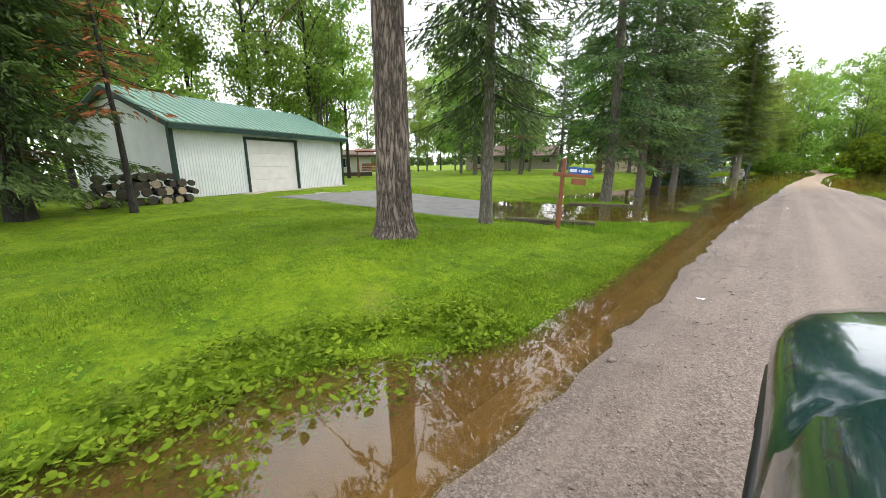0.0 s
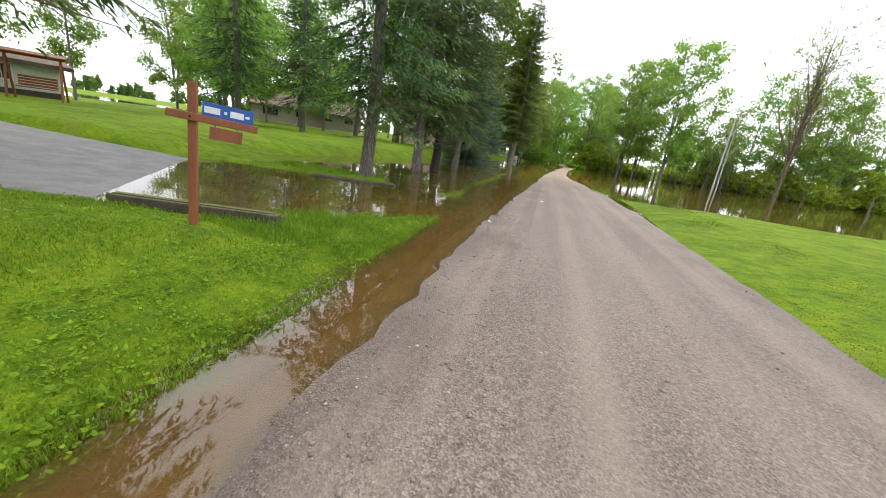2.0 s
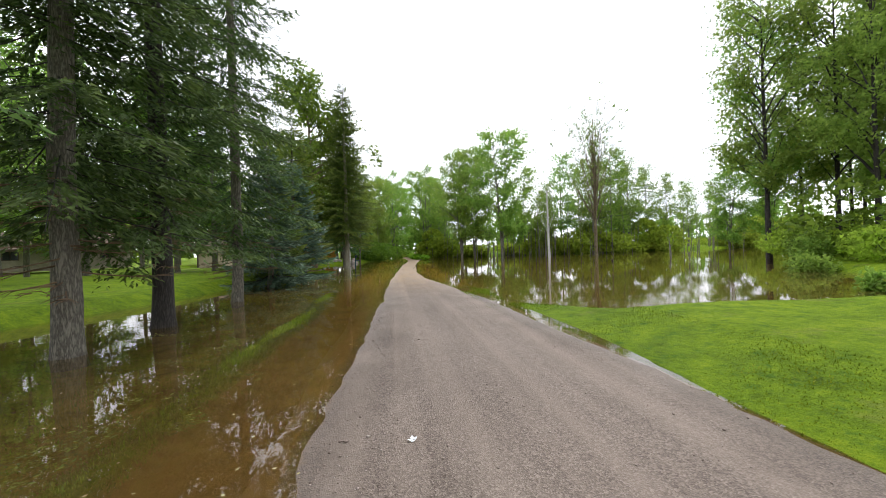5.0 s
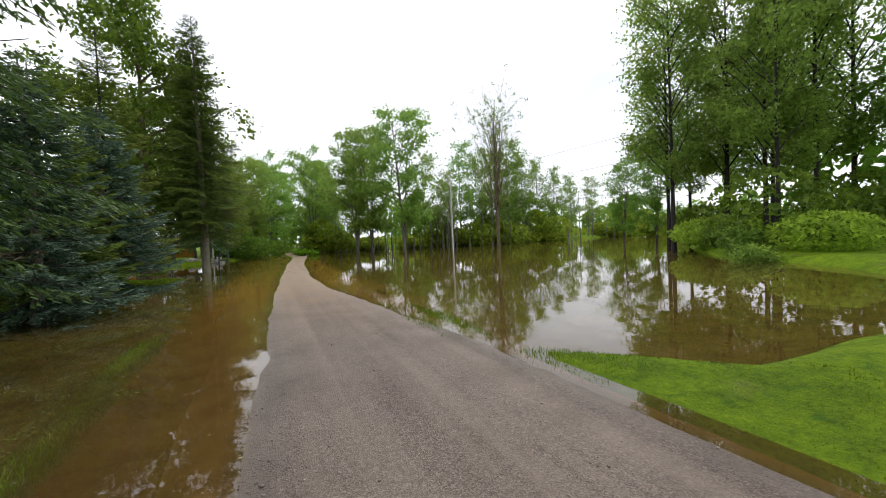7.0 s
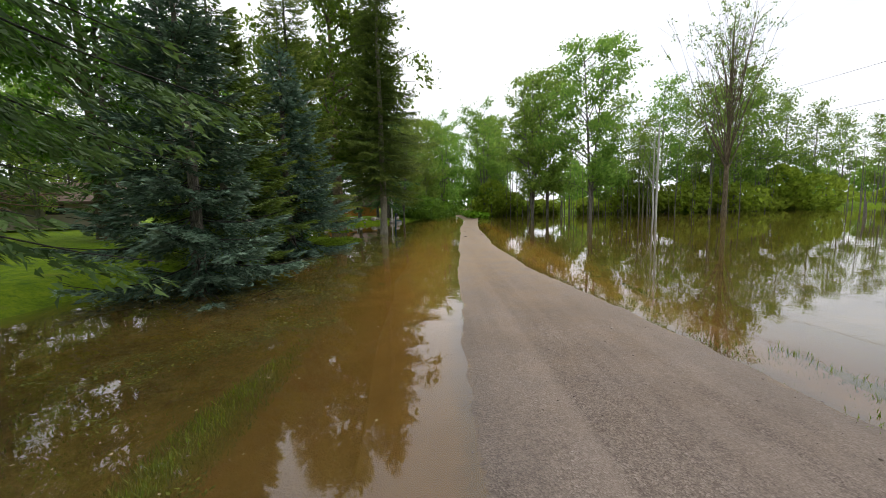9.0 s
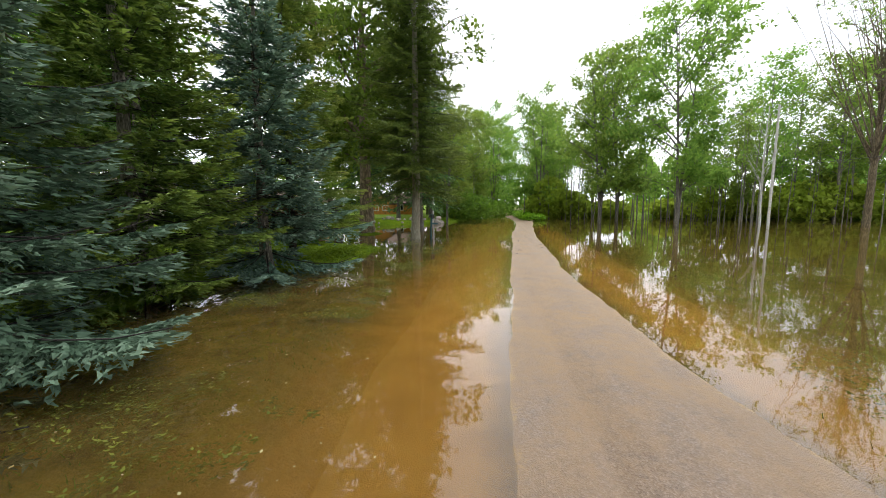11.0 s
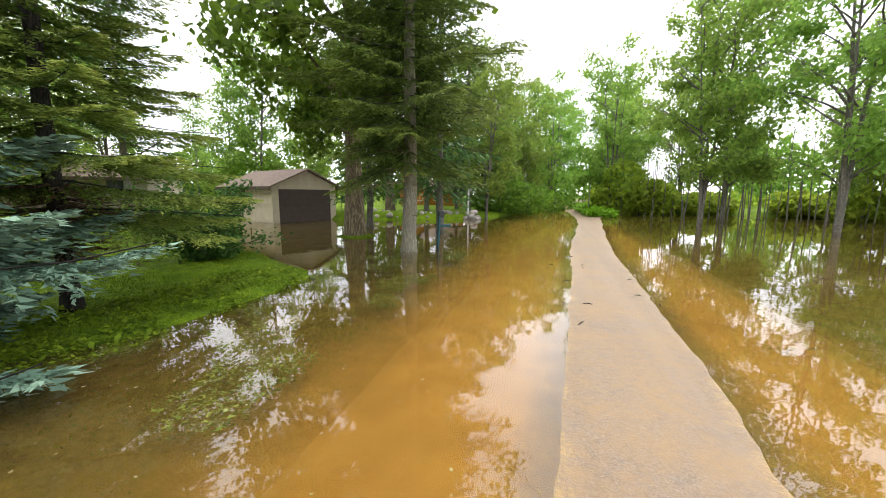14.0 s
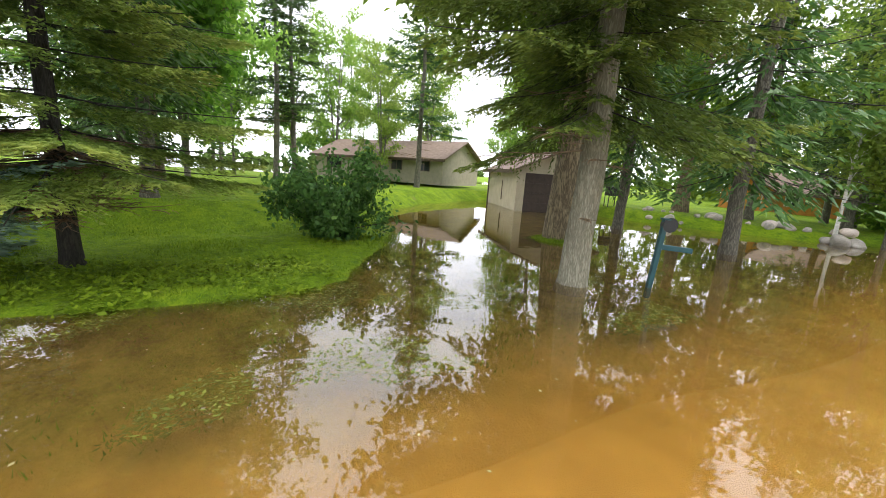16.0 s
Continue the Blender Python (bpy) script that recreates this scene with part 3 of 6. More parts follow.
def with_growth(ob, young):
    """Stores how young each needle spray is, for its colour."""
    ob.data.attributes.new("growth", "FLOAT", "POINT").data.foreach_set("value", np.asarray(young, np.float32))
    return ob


def trunk_mesh(height, r, seed, lean=0.0, flare=1.45, sides=14, rough=0.03, keep=1.0, sunk=0.4):
    rng = np.random.default_rng(seed)
    z = np.concatenate([[-sunk, -0.15, 0.0, 0.12, 0.3, 0.6], np.linspace(1.1, height * keep, max(5, int(height * keep * 1.2)))])
    k = np.clip(z / height, 0, 1)
    rad = r * (1 - k) ** 0.75 * (1 + (flare - 1) * np.exp(-np.maximum(z, 0) / 0.28)) + 0.012
    wob = np.cumsum(rng.normal(0, 0.02, (len(z), 2)), 0) * np.minimum(1, z / 2)[:, None]
    path = np.stack([wob[:, 0] + lean * np.maximum(z, 0), wob[:, 1], z], 1)
    return tube(path, rad, sides, seed, rough)


def spruce_tree(name, at, height, trunk_r, reach, low, seed, needles, bark_material, label, rz=0.0, group="", lean=0.0, dead_low=0, **more):
    root = thing(name, pose(*at, 0, 0, rz), label, "tree", group)
    arrays("trunk", *trunk_mesh(height, trunk_r, seed, lean), bark_material, root, smooth=True)
    limbs, sprays, young = spruce_parts(height, reach, low, seed + 1, **more)
    tagged(arrays("branchwork", *limbs, DARK_BARK, root, smooth=True), kind="stuff")
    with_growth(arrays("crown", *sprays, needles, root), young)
    if dead_low:
        rng = np.random.default_rng(seed + 5)
        sticks = []
        for _ in range(dead_low):
            a, z, ln = rng.uniform(0, 6.3), rng.uniform(0.3, 1) * low + 0.4, rng.uniform(0.3, 1.0) ** 1.3 * reach * 0.62
            s = np.linspace(0, 1, 5)
            p = np.stack([ln * s * np.cos(a + 0.2 * s), ln * s * np.sin(a + 0.2 * s), z - 0.25 * ln * s + 0.15 * ln * s ** 2], 1)
            sticks.append(tube(p + np.cumsum(rng.normal(0, 0.02, (5, 3)), 0) * s[:, None] * ln, 0.014 * (1.15 - s), 4))
            for _ in range(10):
                j, b = rng.uniform(0.2, 1), a + rng.choice([-1, 1]) * rng.uniform(0.5, 1.0)
                q = np.array([ln * j * np.cos(a), ln * j * np.sin(a), z - 0.25 * ln * j + 0.15 * ln * j * j])
                e = q + np.array([np.cos(b), np.sin(b), rng.uniform(-0.5, 0.1)]) * ln * 0.3 * (1.2 - j)
                sticks.append(tube(np.stack([q, (q + e) / 2 + [0, 0, 0.02], e]), [0.008, 0.006, 0.004], 3))
        tagged(arrays("deadwood", *joined(sticks), DEAD, root, "bare dead lower branches"), kind="stuff")
    return root


def leafy_parts(height, trunk_r, spread, low, seed, leaves=9000, leaf=0.22, boughs=16, droop=0.0, stems=1, up=0.75, clump=0.55, simple=False):
    """Limbs and leaves of a broad-leaved tree: stems, boughs, twigs, leaf clumps with gaps between them."""
    rng = np.random.default_rng(seed)
    limbs, tips = [], []
    for st in range(stems):
        a0 = rng.uniform(0, 6.3)
        off = np.array([np.cos(a0), np.sin(a0), 0]) * (0.0 if stems == 1 else rng.uniform(0.3, 1.0) * spread * 0.35)
        hh = height * rng.uniform(0.85, 1.0)
        s = np.linspace(0, 1, 9)
        bend = np.stack([off[0] * s ** 1.3 + 0.1 * np.cumsum(rng.normal(0, 0.25, 9)) * s, off[1] * s ** 1.3 + 0.1 * np.cumsum(rng.normal(0, 0.25, 9)) * s, hh * s], 1)
        bend[0, 2] = -0.5
        rr = trunk_r * (1.0 if stems == 1 else 0.6)
        limbs.append(tube(bend, rr * ((1 - s) ** 0.8 + 0.35 * np.exp(-s * hh / 0.4)) + 0.01, 9, seed + st, 0.03))
        for i in range(boughs):
            k = low / height + (1 - low / height) * (i + rng.random()) / boughs
            p0 = np.array([np.interp(k, s, bend[:, c]) for c in range(3)])
            a = rng.uniform(0, 6.3)
            ln = spread * (1.05 - 0.75 * abs(k - 0.5) ** 1.2 * 1.3) * rng.uniform(0.55, 1.05)
            u = np.linspace(0, 1, 6)
            crook = np.cumsum(rng.normal(0, 0.06, (6, 3)), 0) * ln
            p = p0 + np.stack([ln * u * np.cos(a), ln * u * np.sin(a), ln * (up * u - (0.35 + droop) * u ** 2)], 1) + crook * u[:, None]
            limbs.append(tube(p, (0.10 * rr + 0.012 * ln) * (1.1 - u), 5))
            for _ in range(5):
                j = rng.uniform(0.3, 1.0)
                q = np.array([np.interp(j, u, p[:, c]) for c in range(3)])
                d = unit(np.array([np.cos(a), np.sin(a), 0.25]) + rng.normal(0, 0.75, 3))
                e = q + d * ln * rng.uniform(0.22, 0.5)
                limbs.append(tube(np.stack([q, (q + e) / 2 + rng.normal(0, 0.04, 3), e]), [0.02, 0.014, 0.006], 3))
                tips += [e, (q + e) / 2, q]
    tips = np.array(tips)
    heavy = np.flatnonzero(rng.random(len(tips)) < 0.7)
    pick = tips[heavy[(len(heavy) * rng.random(leaves) ** 1.5).astype(int)]]
    c = pick + rng.normal(0, clump, (leaves, 3)) * np.array([1, 1, 0.7])
    w = unit(rng.normal(size=(leaves, 3)) + np.array([[0, 0, -0.4]]))
    ln = leaf * rng.uniform(0.6, 1.3, leaves)
    if simple:
        return joined(limbs), needles_of(c, w, crosswise(w, rng), ln, ln * rng.uniform(0.6, 0.95, leaves))
    return joined(limbs), blades(c, w, crosswise(w, rng), ln, ln * rng.uniform(0.5, 0.8, leaves), 0.15)


def leafy_tree(name, at, height, trunk_r, spread, low, seed, leaves_material, bark_material, label, rz=0.0, group="", **more):
    root = thing(name, pose(*at, 0, 0, rz), label, "tree", group)
    limbs, leaves = leafy_parts(height, trunk_r, spread, low, seed, **more)
    arrays("trunk", *limbs, bark_material, root, smooth=True)
    arrays("crown", *leaves, leaves_material, root)
    return root


def ground_at(x, y):
    return float(land(np.array([x]), np.array([y]))[0])


def stand(x, y, rz=0.0, scale=1.0, sink=0.05):
    return pose(x, y, ground_at(x, y) - sink, 0, 0, rz) @ Matrix.Scale(scale, 4)


def plant(ob, x, y, rz=0.0, scale=1.0, label="", group=""):
    """Another copy of a tree, turned and scaled, with a label of its own if it differs."""
    c = copy_thing(ob, stand(x, y, rz))
    c.scale = (scale, scale, scale)
    return tagged(c, label, "tree", group) if label else c


# the row of tall spruces standing in the water
ROW = "tall spruces along the road"
TALL = dict(spray=0.130, width=0.056, gap=0.46, droop=0.52, fill=1.6, fan=0.44, thin=0.18, ragged=0.5, dead_low=22, wood=0.8, plate=0.25)
tall = spruce_tree("spruce_tree", (-5.38, 15.8, -0.05), 24, 0.185, 3.2, 2.8, 11, SPRUCE, SPRUCE_BARK, "tall dark green spruce with drooping branches standing in flood water", 20, ROW, **TALL)
for sx, sy, rz, sc in ((-5.5, 20.95, 140, 1.05), (-5.42, 27.85, 75, 0.95)):
    plant(tall, sx, sy, rz, sc)
dark = spruce_tree("spruce_tree", (-5.38, 23.45, -0.1), 24, 0.20, 3.3, 2.9, 15, SPRUCE, DARK_BARK, "tall spruce with a wet black trunk standing in flood water", 200, ROW, **TALL)

far_spruce = spruce_tree("spruce_tree", (-20.5, 26.5, 0.3), 17, 0.2, 3.0, 2.8, 19, SPRUCE, SPRUCE_BARK, "tall spruce on the lawn between the houses", 0, "", spray=0.30, width=0.11, gap=0.50, droop=0.5, fill=0.68, fan=0.42, thin=0.16, ragged=0.4)

# low-skirted spruces beside the water
FIRS = "full spruces beside the flood"
FULL = dict(spray=0.120, width=0.056, gap=0.46, fill=2.55, arms=8, fan=0.48, curl=0.75, droop=0.42, ragged=0.28, belly=0.9, thin=0.06, plate=0.9)
blue = spruce_tree("blue_spruce", (-6.0, 33.5, 0.0), 7.3, 0.13, 2.35, 0.22, 31, BLUE, SPRUCE_BARK, "blue-green spruce with branches down to the water", 0, FIRS, **FULL)
plant(blue, -6.35, 39.9, 150, 1.12)
green = spruce_tree("green_spruce", (-7.0, 36.8, 0.0), 8.4, 0.14, 2.7, 0.25, 37, SPRUCE_LIGHT, SPRUCE_BARK, "dense green spruce with branches down to the water", 40, FIRS, **FULL)

# ---- the first garage: white ribbed metal, dark green trim, green roof ----
def ribbed(width, height, pitch=0.11, depth=0.018, thick=0.06):
    """A ribbed metal panel along x, its face towards -y."""
    n = int(width / pitch)
    out = [(0, thick), (0, 0)]
    for i in range(n):
        x = width * i / n
        step = width / n
        out += [(x + 0.30 * step, 0), (x + 0.42 * step, -depth), (x + 0.66 * step, -depth), (x + 0.78 * step, 0)]
    out += [(width, 0), (width, thick)]
    bm = bmesh.new()
    lo = [bm.verts.new((x, y, 0)) for x, y in out]
    hi = [bm.verts.new((x, y, height)) for x, y in out]
    for i in range(len(out)):
        j = (i + 1) % len(out)
        bm.faces.new((lo[i], lo[j], hi[j], hi[i]))
    bm.faces.new(hi)
    bm.faces.new(lo[::-1])
    return bm


def moved(bm, *p):
    bmesh.ops.transform(bm, matrix=pose(*p), verts=bm.verts)
    return bm


def metal_garage(m):
    W, D, E_, R_ = 8.88, 6.0, 2.46, 3.78
    root = thing("garage", m, "white ribbed metal garage with dark green trim and green roof", "garage")
    part("front_wall", ribbed(2.80, E_), WHITE_METAL, root)
    part("front_wall", moved(ribbed(3.33, E_), 5.55, 0, 0), WHITE_METAL, root)
    part("lintel", boxes(((2.75, 0.06, E_ - 2.2), (4.175, 0.03, (E_ + 2.2) / 2))), WHITE_METAL, root)
    for x0, flip in ((0.0, 1), (W, -1)):
        gable = prism([(0, 0), (D, 0), (D, E_), (D / 2, R_), (0, E_)], 0.06)
        part("side_wall", moved(gable, x0 + (0.06 if flip > 0 else 0), 0.061, 0, 0, 0, 90), WHITE_METAL, root)
    part("back_wall", boxes(((W, 0.06, E_), (W / 2, D + 0.03, E_ / 2))), WHITE_METAL, root)
    for x in (-0.02, W + 0.02):
        part("corner_trim", boxes(((0.14, 0.14, E_), (x, 0.02, E_ / 2)), bevel=0.01), GREEN_TRIM, root)
    for x, w in ((1.40, 2.70), (7.2, 3.2)):
        part("sill_trim", boxes(((w, 0.05, 0.08), (x, -0.035, 0.0))), GREEN_TRIM, root)
    part("fascia", boxes(((W + 0.5, 0.05, 0.17), (W / 2, -0.33, E_ - 0.06)), bevel=0.008), GREEN_TRIM, root)
    for x in (-0.24, W + 0.24):
        for s in (1, -1):
            ln, an = math.hypot(D / 2 + 0.33, R_ - E_ + 0.08), math.degrees(math.atan2(R_ - E_ + 0.08, D / 2 + 0.33))
            bm = boxes(((0.05, ln, 0.16), (0, 0, 0)))
            part("rake_trim", moved(bm, x, D / 2 - s * (D / 2 + 0.33) / 2, (E_ + R_) / 2 + 0.0, s * an, 0, 0), GREEN_TRIM, root)
    for s in (1, -1):
        ln, an = math.hypot(D / 2 + 0.36, R_ - E_ + 0.08), math.degrees(math.atan2(R_ - E_ + 0.08, D / 2 + 0.36))
        lie = (W / 2, D / 2 - s * (D / 2 + 0.34) / 2, (E_ + R_) / 2 + 0.10, s * an, 0, 0)
        roof = part("roof", moved(boxes(((W + 0.52, ln, 0.04), (0, 0, 0))), *lie), GREEN_METAL, root)
        rib = None
        for i in range(34):
            if rib is None:
                rib = part("rib", boxes(((0.035, ln, 0.03), (0, 0, 0.036))), GREEN_METAL, roof)
                one = rib
            else:
                one = new("rib", rib.data)
                one.parent = roof
            one.matrix_local = pose(*lie) @ pose(-W / 2 - 0.22 + i * (W + 0.44) / 33, 0, 0)
    for x in (2.80, 5.55):
        part("door_trim", boxes(((0.10, 0.12, 2.2), (x, -0.01, 1.1)), bevel=0.008), GREEN_TRIM, root)
    part("door_trim", boxes(((2.85, 0.12, 0.09), (4.175, -0.012, 2.205)), bevel=0.008), GREEN_TRIM, root)
    door = part("door", boxes(((2.66, 0.03, 2.15), (4.175, 0.05, 1.075))), DOOR_WHITE, root, "white sectional overhead door")
    for i in range(4):
        bm = boxes(((2.64, 0.025, 0.525), (4.175, 0.03, 0.27 + i * 0.536)), bevel=0.012)
        for k in range(3):
            box(bm, (2.62, 0.012, 0.012), (4.175, 0.014, 0.12 + i * 0.536 + k * 0.15))
        part("panel", bm, DOOR_WHITE, door)
    return root


GARAGE_AT = pose(-13.57, 2.88, 0.60, 0, 0, 110.05) @ Matrix.Scale(0.897, 4)
metal_garage(GARAGE_AT)


def sloped_slab(name, corners, material, label, lift=0.03, cells=14):
    """A thin slab over a four-cornered patch of ground."""
    c = np.array(corners, float)
    u, w = np.meshgrid(np.linspace(0, 1, cells), np.linspace(0, 1, cells))
    p = (1 - u)[..., None] * ((1 - w)[..., None] * c[0] + w[..., None] * c[3]) + u[..., None] * ((1 - w)[..., None] * c[1] + w[..., None] * c[2])
    z = c[:, 2].mean() * 0 + (1 - u) * ((1 - w) * c[0, 2] + w * c[3, 2]) + u * ((1 - w) * c[1, 2] + w * c[2, 2]) + lift
    p[..., 2] = z
    v = p.reshape(-1, 3)
    q = (np.arange(cells - 1)[:, None] * cells + np.arange(cells - 1)[None]).ravel()
    f = np.stack([q, q + cells, q + cells + 1, q + 1], -1)
    ob = arrays(name, v, f, material, smooth=True)
    m = ob.modifiers.new("thick", "SOLIDIFY")
    m.thickness, m.offset = 0.25, -1
    return tagged(ob, label, name.replace("_", " "), kind="structure")


sloped_slab("concrete_apron", [(-14.24, 4.77, 0.62), (-16.28, 10.37, 0.62), (-14.8, 10.9, 0.44), (-12.38, 5.45, 0.54)], CONCRETE, "pale wet concrete apron before the garage door")
sloped_slab("driveway", [(-12.5, 5.2, 0.556), (-14.7, 11.3, 0.397), (-6.1, 14.5, -0.322), (-3.8, 9.05, -0.201)], ASPHALT, "grey asphalt driveway running down into flood water", 0.035)

# ---- pieces shared by the other buildings ----
SIDING = plain("beige_lap_siding", (0.42, 0.355, 0.25), (0.57, 0.49, 0.36), 2.0, 0.6, 0, 0.08, 0.004)
BROWN_ROOF = plain("brown_shingles", (0.13, 0.09, 0.07), (0.27, 0.195, 0.155), 4.0, 0.85, 0, 0.4, 0.01)
BROWN_DOOR = plain("dark_brown_door", (0.035, 0.022, 0.018), (0.075, 0.048, 0.038), 4.0, 0.5, 0, 0.1, 0.004)
BROWN_TRIM = plain("brown_trim", (0.06, 0.035, 0.025), (0.11, 0.07, 0.05), 4.0, 0.6, 0, 0.1, 0.004)
STUCCO = plain("grey_beige_wall", (0.25, 0.215, 0.165), (0.36, 0.315, 0.25), 3.0, 0.8, 0, 0.15, 0.006)
TRAILER = plain("pale_grey_siding", (0.48, 0.47, 0.43), (0.62, 0.61, 0.56), 2.0, 0.6, 0, 0.1, 0.004)
GLASS_DARK = plain("dark_window_glass", (0.015, 0.018, 0.02), (0.03, 0.035, 0.04), 2.0, 0.05, 0, 0.0)
WHITE_TRIM = plain("white_trim", (0.6, 0.6, 0.58), (0.75, 0.75, 0.73), 3.0, 0.5, 0, 0.05, 0.003)
ORANGE_WOOD = plain("orange_stained_boards", (0.42, 0.15, 0.022), (0.60, 0.26, 0.045), 5.0, 0.55, 0, 0.2, 0.006, 0, (1, 1, 0.2))


def gable_roof(root, W, D, eave, ridge, over, material, along="x", thick=0.09):
    """Two slopes over a plan W by D, the ridge along x or y, with fascia boards."""
    half, run = ((D / 2 + over, W + 2 * over) if along == "x" else (W / 2 + over, D + 2 * over))
    rise = (ridge - eave) * half / (half - over)
    ln, an = math.hypot(half, rise), math.degrees(math.atan2(rise, half))
    for s in (1, -1):
        if along == "x":
            bm = moved(boxes(((run, ln, thick), (0, 0, 0))), W / 2, D / 2 - s * half / 2, ridge - rise / 2 + thick / 2, s * an, 0, 0)
            edge = moved(boxes(((run, 0.04, 0.2), (0, 0, 0))), W / 2, D / 2 - s * (half + 0.021), ridge - rise - 0.02)
        else:
            bm = moved(boxes(((ln, run, thick), (0, 0, 0))), W / 2 - s * half / 2, D / 2, ridge - rise / 2 + thick / 2, 0, -s * an, 0)
            edge = moved(boxes(((0.04, run, 0.2), (0, 0, 0))), W / 2 - s * (half + 0.021), D / 2, ridge - rise - 0.02)
        part("roof", bm, material, root)
        part("fascia", edge, BROWN_TRIM, root)


def lap_wall(width, height, course=0.115, thick=0.08):
    """Lap siding along x, each course tilted out at its foot, face towards -y."""
    n = max(1, round(height / course))
    out = [(thick, 0.0)]
    for i in range(n):
        z0, z1 = height * i / n, height * (i + 1) / n
        out += [(-0.018, z0), (0.0, z1 - 0.004)]
    out += [(thick, height)]
    bm = bmesh.new()
    a = [bm.verts.new((0, y, z)) for y, z in out]
    b = [bm.verts.new((width, y, z)) for y, z in out]
    for i in range(len(out)):
        j = (i + 1) % len(out)
        bm.faces.new((a[i], b[i], b[j], a[j]))
    bm.faces.new(a[::-1])
    bm.faces.new(b)
    return bm


def beige_garage(m):
    W, D, E_, R_ = 4.9, 6.1, 2.45, 3.5
    root = thing("garage", m, "beige lap-sided garage with brown door standing in flood water", "garage")
    part("side_wall", moved(lap_wall(D, E_), 0, D, 0, 0, 0, -90), SIDING, root)
    part("side_wall", boxes(((0.08, D, E_), (W - 0.04, D / 2, E_ / 2))), SIDING, root)
    part("front_wall", lap_wall(0.42, E_ - 0.0), SIDING, root)
    part("front_wall", moved(lap_wall(0.46, E_), 4.44, 0, 0), SIDING, root)
    part("lintel", moved(lap_wall(4.02, E_ - 2.2), 0.42, 0, 2.2), SIDING, root)
    part("gable", moved(prism([(0.0, E_), (W, E_), (W / 2, R_)], 0.08), 0, 0, 0), SIDING, root)
    part("back_wall", boxes(((W, 0.08, E_), (W / 2, D - 0.04, E_ / 2))), SIDING, root)
    part("corner_trim", boxes(((0.12, 0.12, E_), (-0.02, -0.02, E_ / 2)), bevel=0.01), SIDING, root)
    part("corner_trim", boxes(((0.12, 0.14, E_), (-0.02, D, E_ / 2)), bevel=0.01), BROWN_DOOR, root, "dark brown corner board")
    door = part("door", boxes(((4.0, 0.03, 2.2), (2.43, 0.06, 1.1))), BROWN_DOOR, root, "dark brown sectional door")
    for i in range(4):
        part("panel", boxes(((3.98, 0.025, 0.53), (2.43, 0.035, 0.275 + i * 0.55)), bevel=0.012), BROWN_DOOR, door)
    gable_roof(root, W, D, E_, R_, 0.4, BROWN_ROOF, "y")
    for x, z in ((0.10, 1.25), (0.10, 0.95)):
        part("meter_pipe", moved(boxes(((0.05, 0.05, 0.9), (0, 0, 0)), bevel=0.015), -0.06, 2.6 + x, z), BROWN_TRIM, root)
    return root


beige_garage(pose(-16.4, 58.3, -0.06, 0, 0, 70.6))


def window_on(root, x, z, w, h, frame_material):
    fr = bmesh.new()
    for sx in (-1, 1):
        box(fr, (0.07, 0.06, h + 0.14), (x + sx * (w / 2 + 0.035), -0.02, z))
    for sz in (-1, 1):
        box(fr, (w, 0.06, 0.07), (x, -0.02, z + sz * (h / 2 + 0.035)))
    box(fr, (0.04, 0.05, h), (x, -0.015, z))
    win = part("window", fr, frame_material, root)
    part("pane", boxes(((w, 0.02, h), (x, -0.006, z))), GLASS_DARK, win)


def low_house(name, m, W, D, E_, R_, wall, roof, label, windows, frame_material, skirt=0.0):
    root = thing(name, m, label, "house")
    part("wall", boxes(((W, 0.12, E_), (W / 2, 0.06, E_ / 2))), wall, root)
    part("wall", boxes(((W, 0.12, E_), (W / 2, D - 0.06, E_ / 2))), wall, root)
    for x in (0.06, W - 0.06):
        part("gable_wall", moved(prism([(0.121, 0), (D - 0.121, 0), (D - 0.121, E_), (D / 2, R_ - 0.05), (0.121, E_)], 0.12), x + 0.06, 0, 0, 0, 0, 90), wall, root)
    gable_roof(root, W, D, E_, R_, 0.5, roof, "x", 0.12)
    if skirt:
        part("skirting", boxes(((W + 0.03, 0.05, skirt), (W / 2, -0.027, skirt / 2))), BROWN_DOOR, root, "dark skirting boards")
    for x, z, w, h in windows:
        window_on(root, x, z, w, h, frame_material)
    return root


# the brown-roofed house by the lake: local x runs along its front
low_house("house", pose(-42.0, 51.5, 0.75, 0, 0, 33.2), 15.5, 7.5, 2.35, 4.0, STUCCO, BROWN_ROOF, "long low beige house with a brown shingle roof",
          [(2.6, 1.5, 1.9, 1.0), (6.6, 1.6, 1.0, 0.8), (10.6, 1.6, 1.1, 0.8), (13.6, 1.6, 1.1, 0.8)], BROWN_TRIM)
low_house("mobile_home", pose(-34.0, 9.5, 0.45, 0, 0, 76.0), 13.8, 4.2, 2.15, 2.6, TRAILER, BROWN_ROOF, "pale grey mobile home with dark skirting", [(3.0, 1.4, 0.9, 0.8), (8.0, 1.4, 0.9, 0.8), (11.2, 1.4, 0.8, 0.8)], WHITE_TRIM, 0.5)

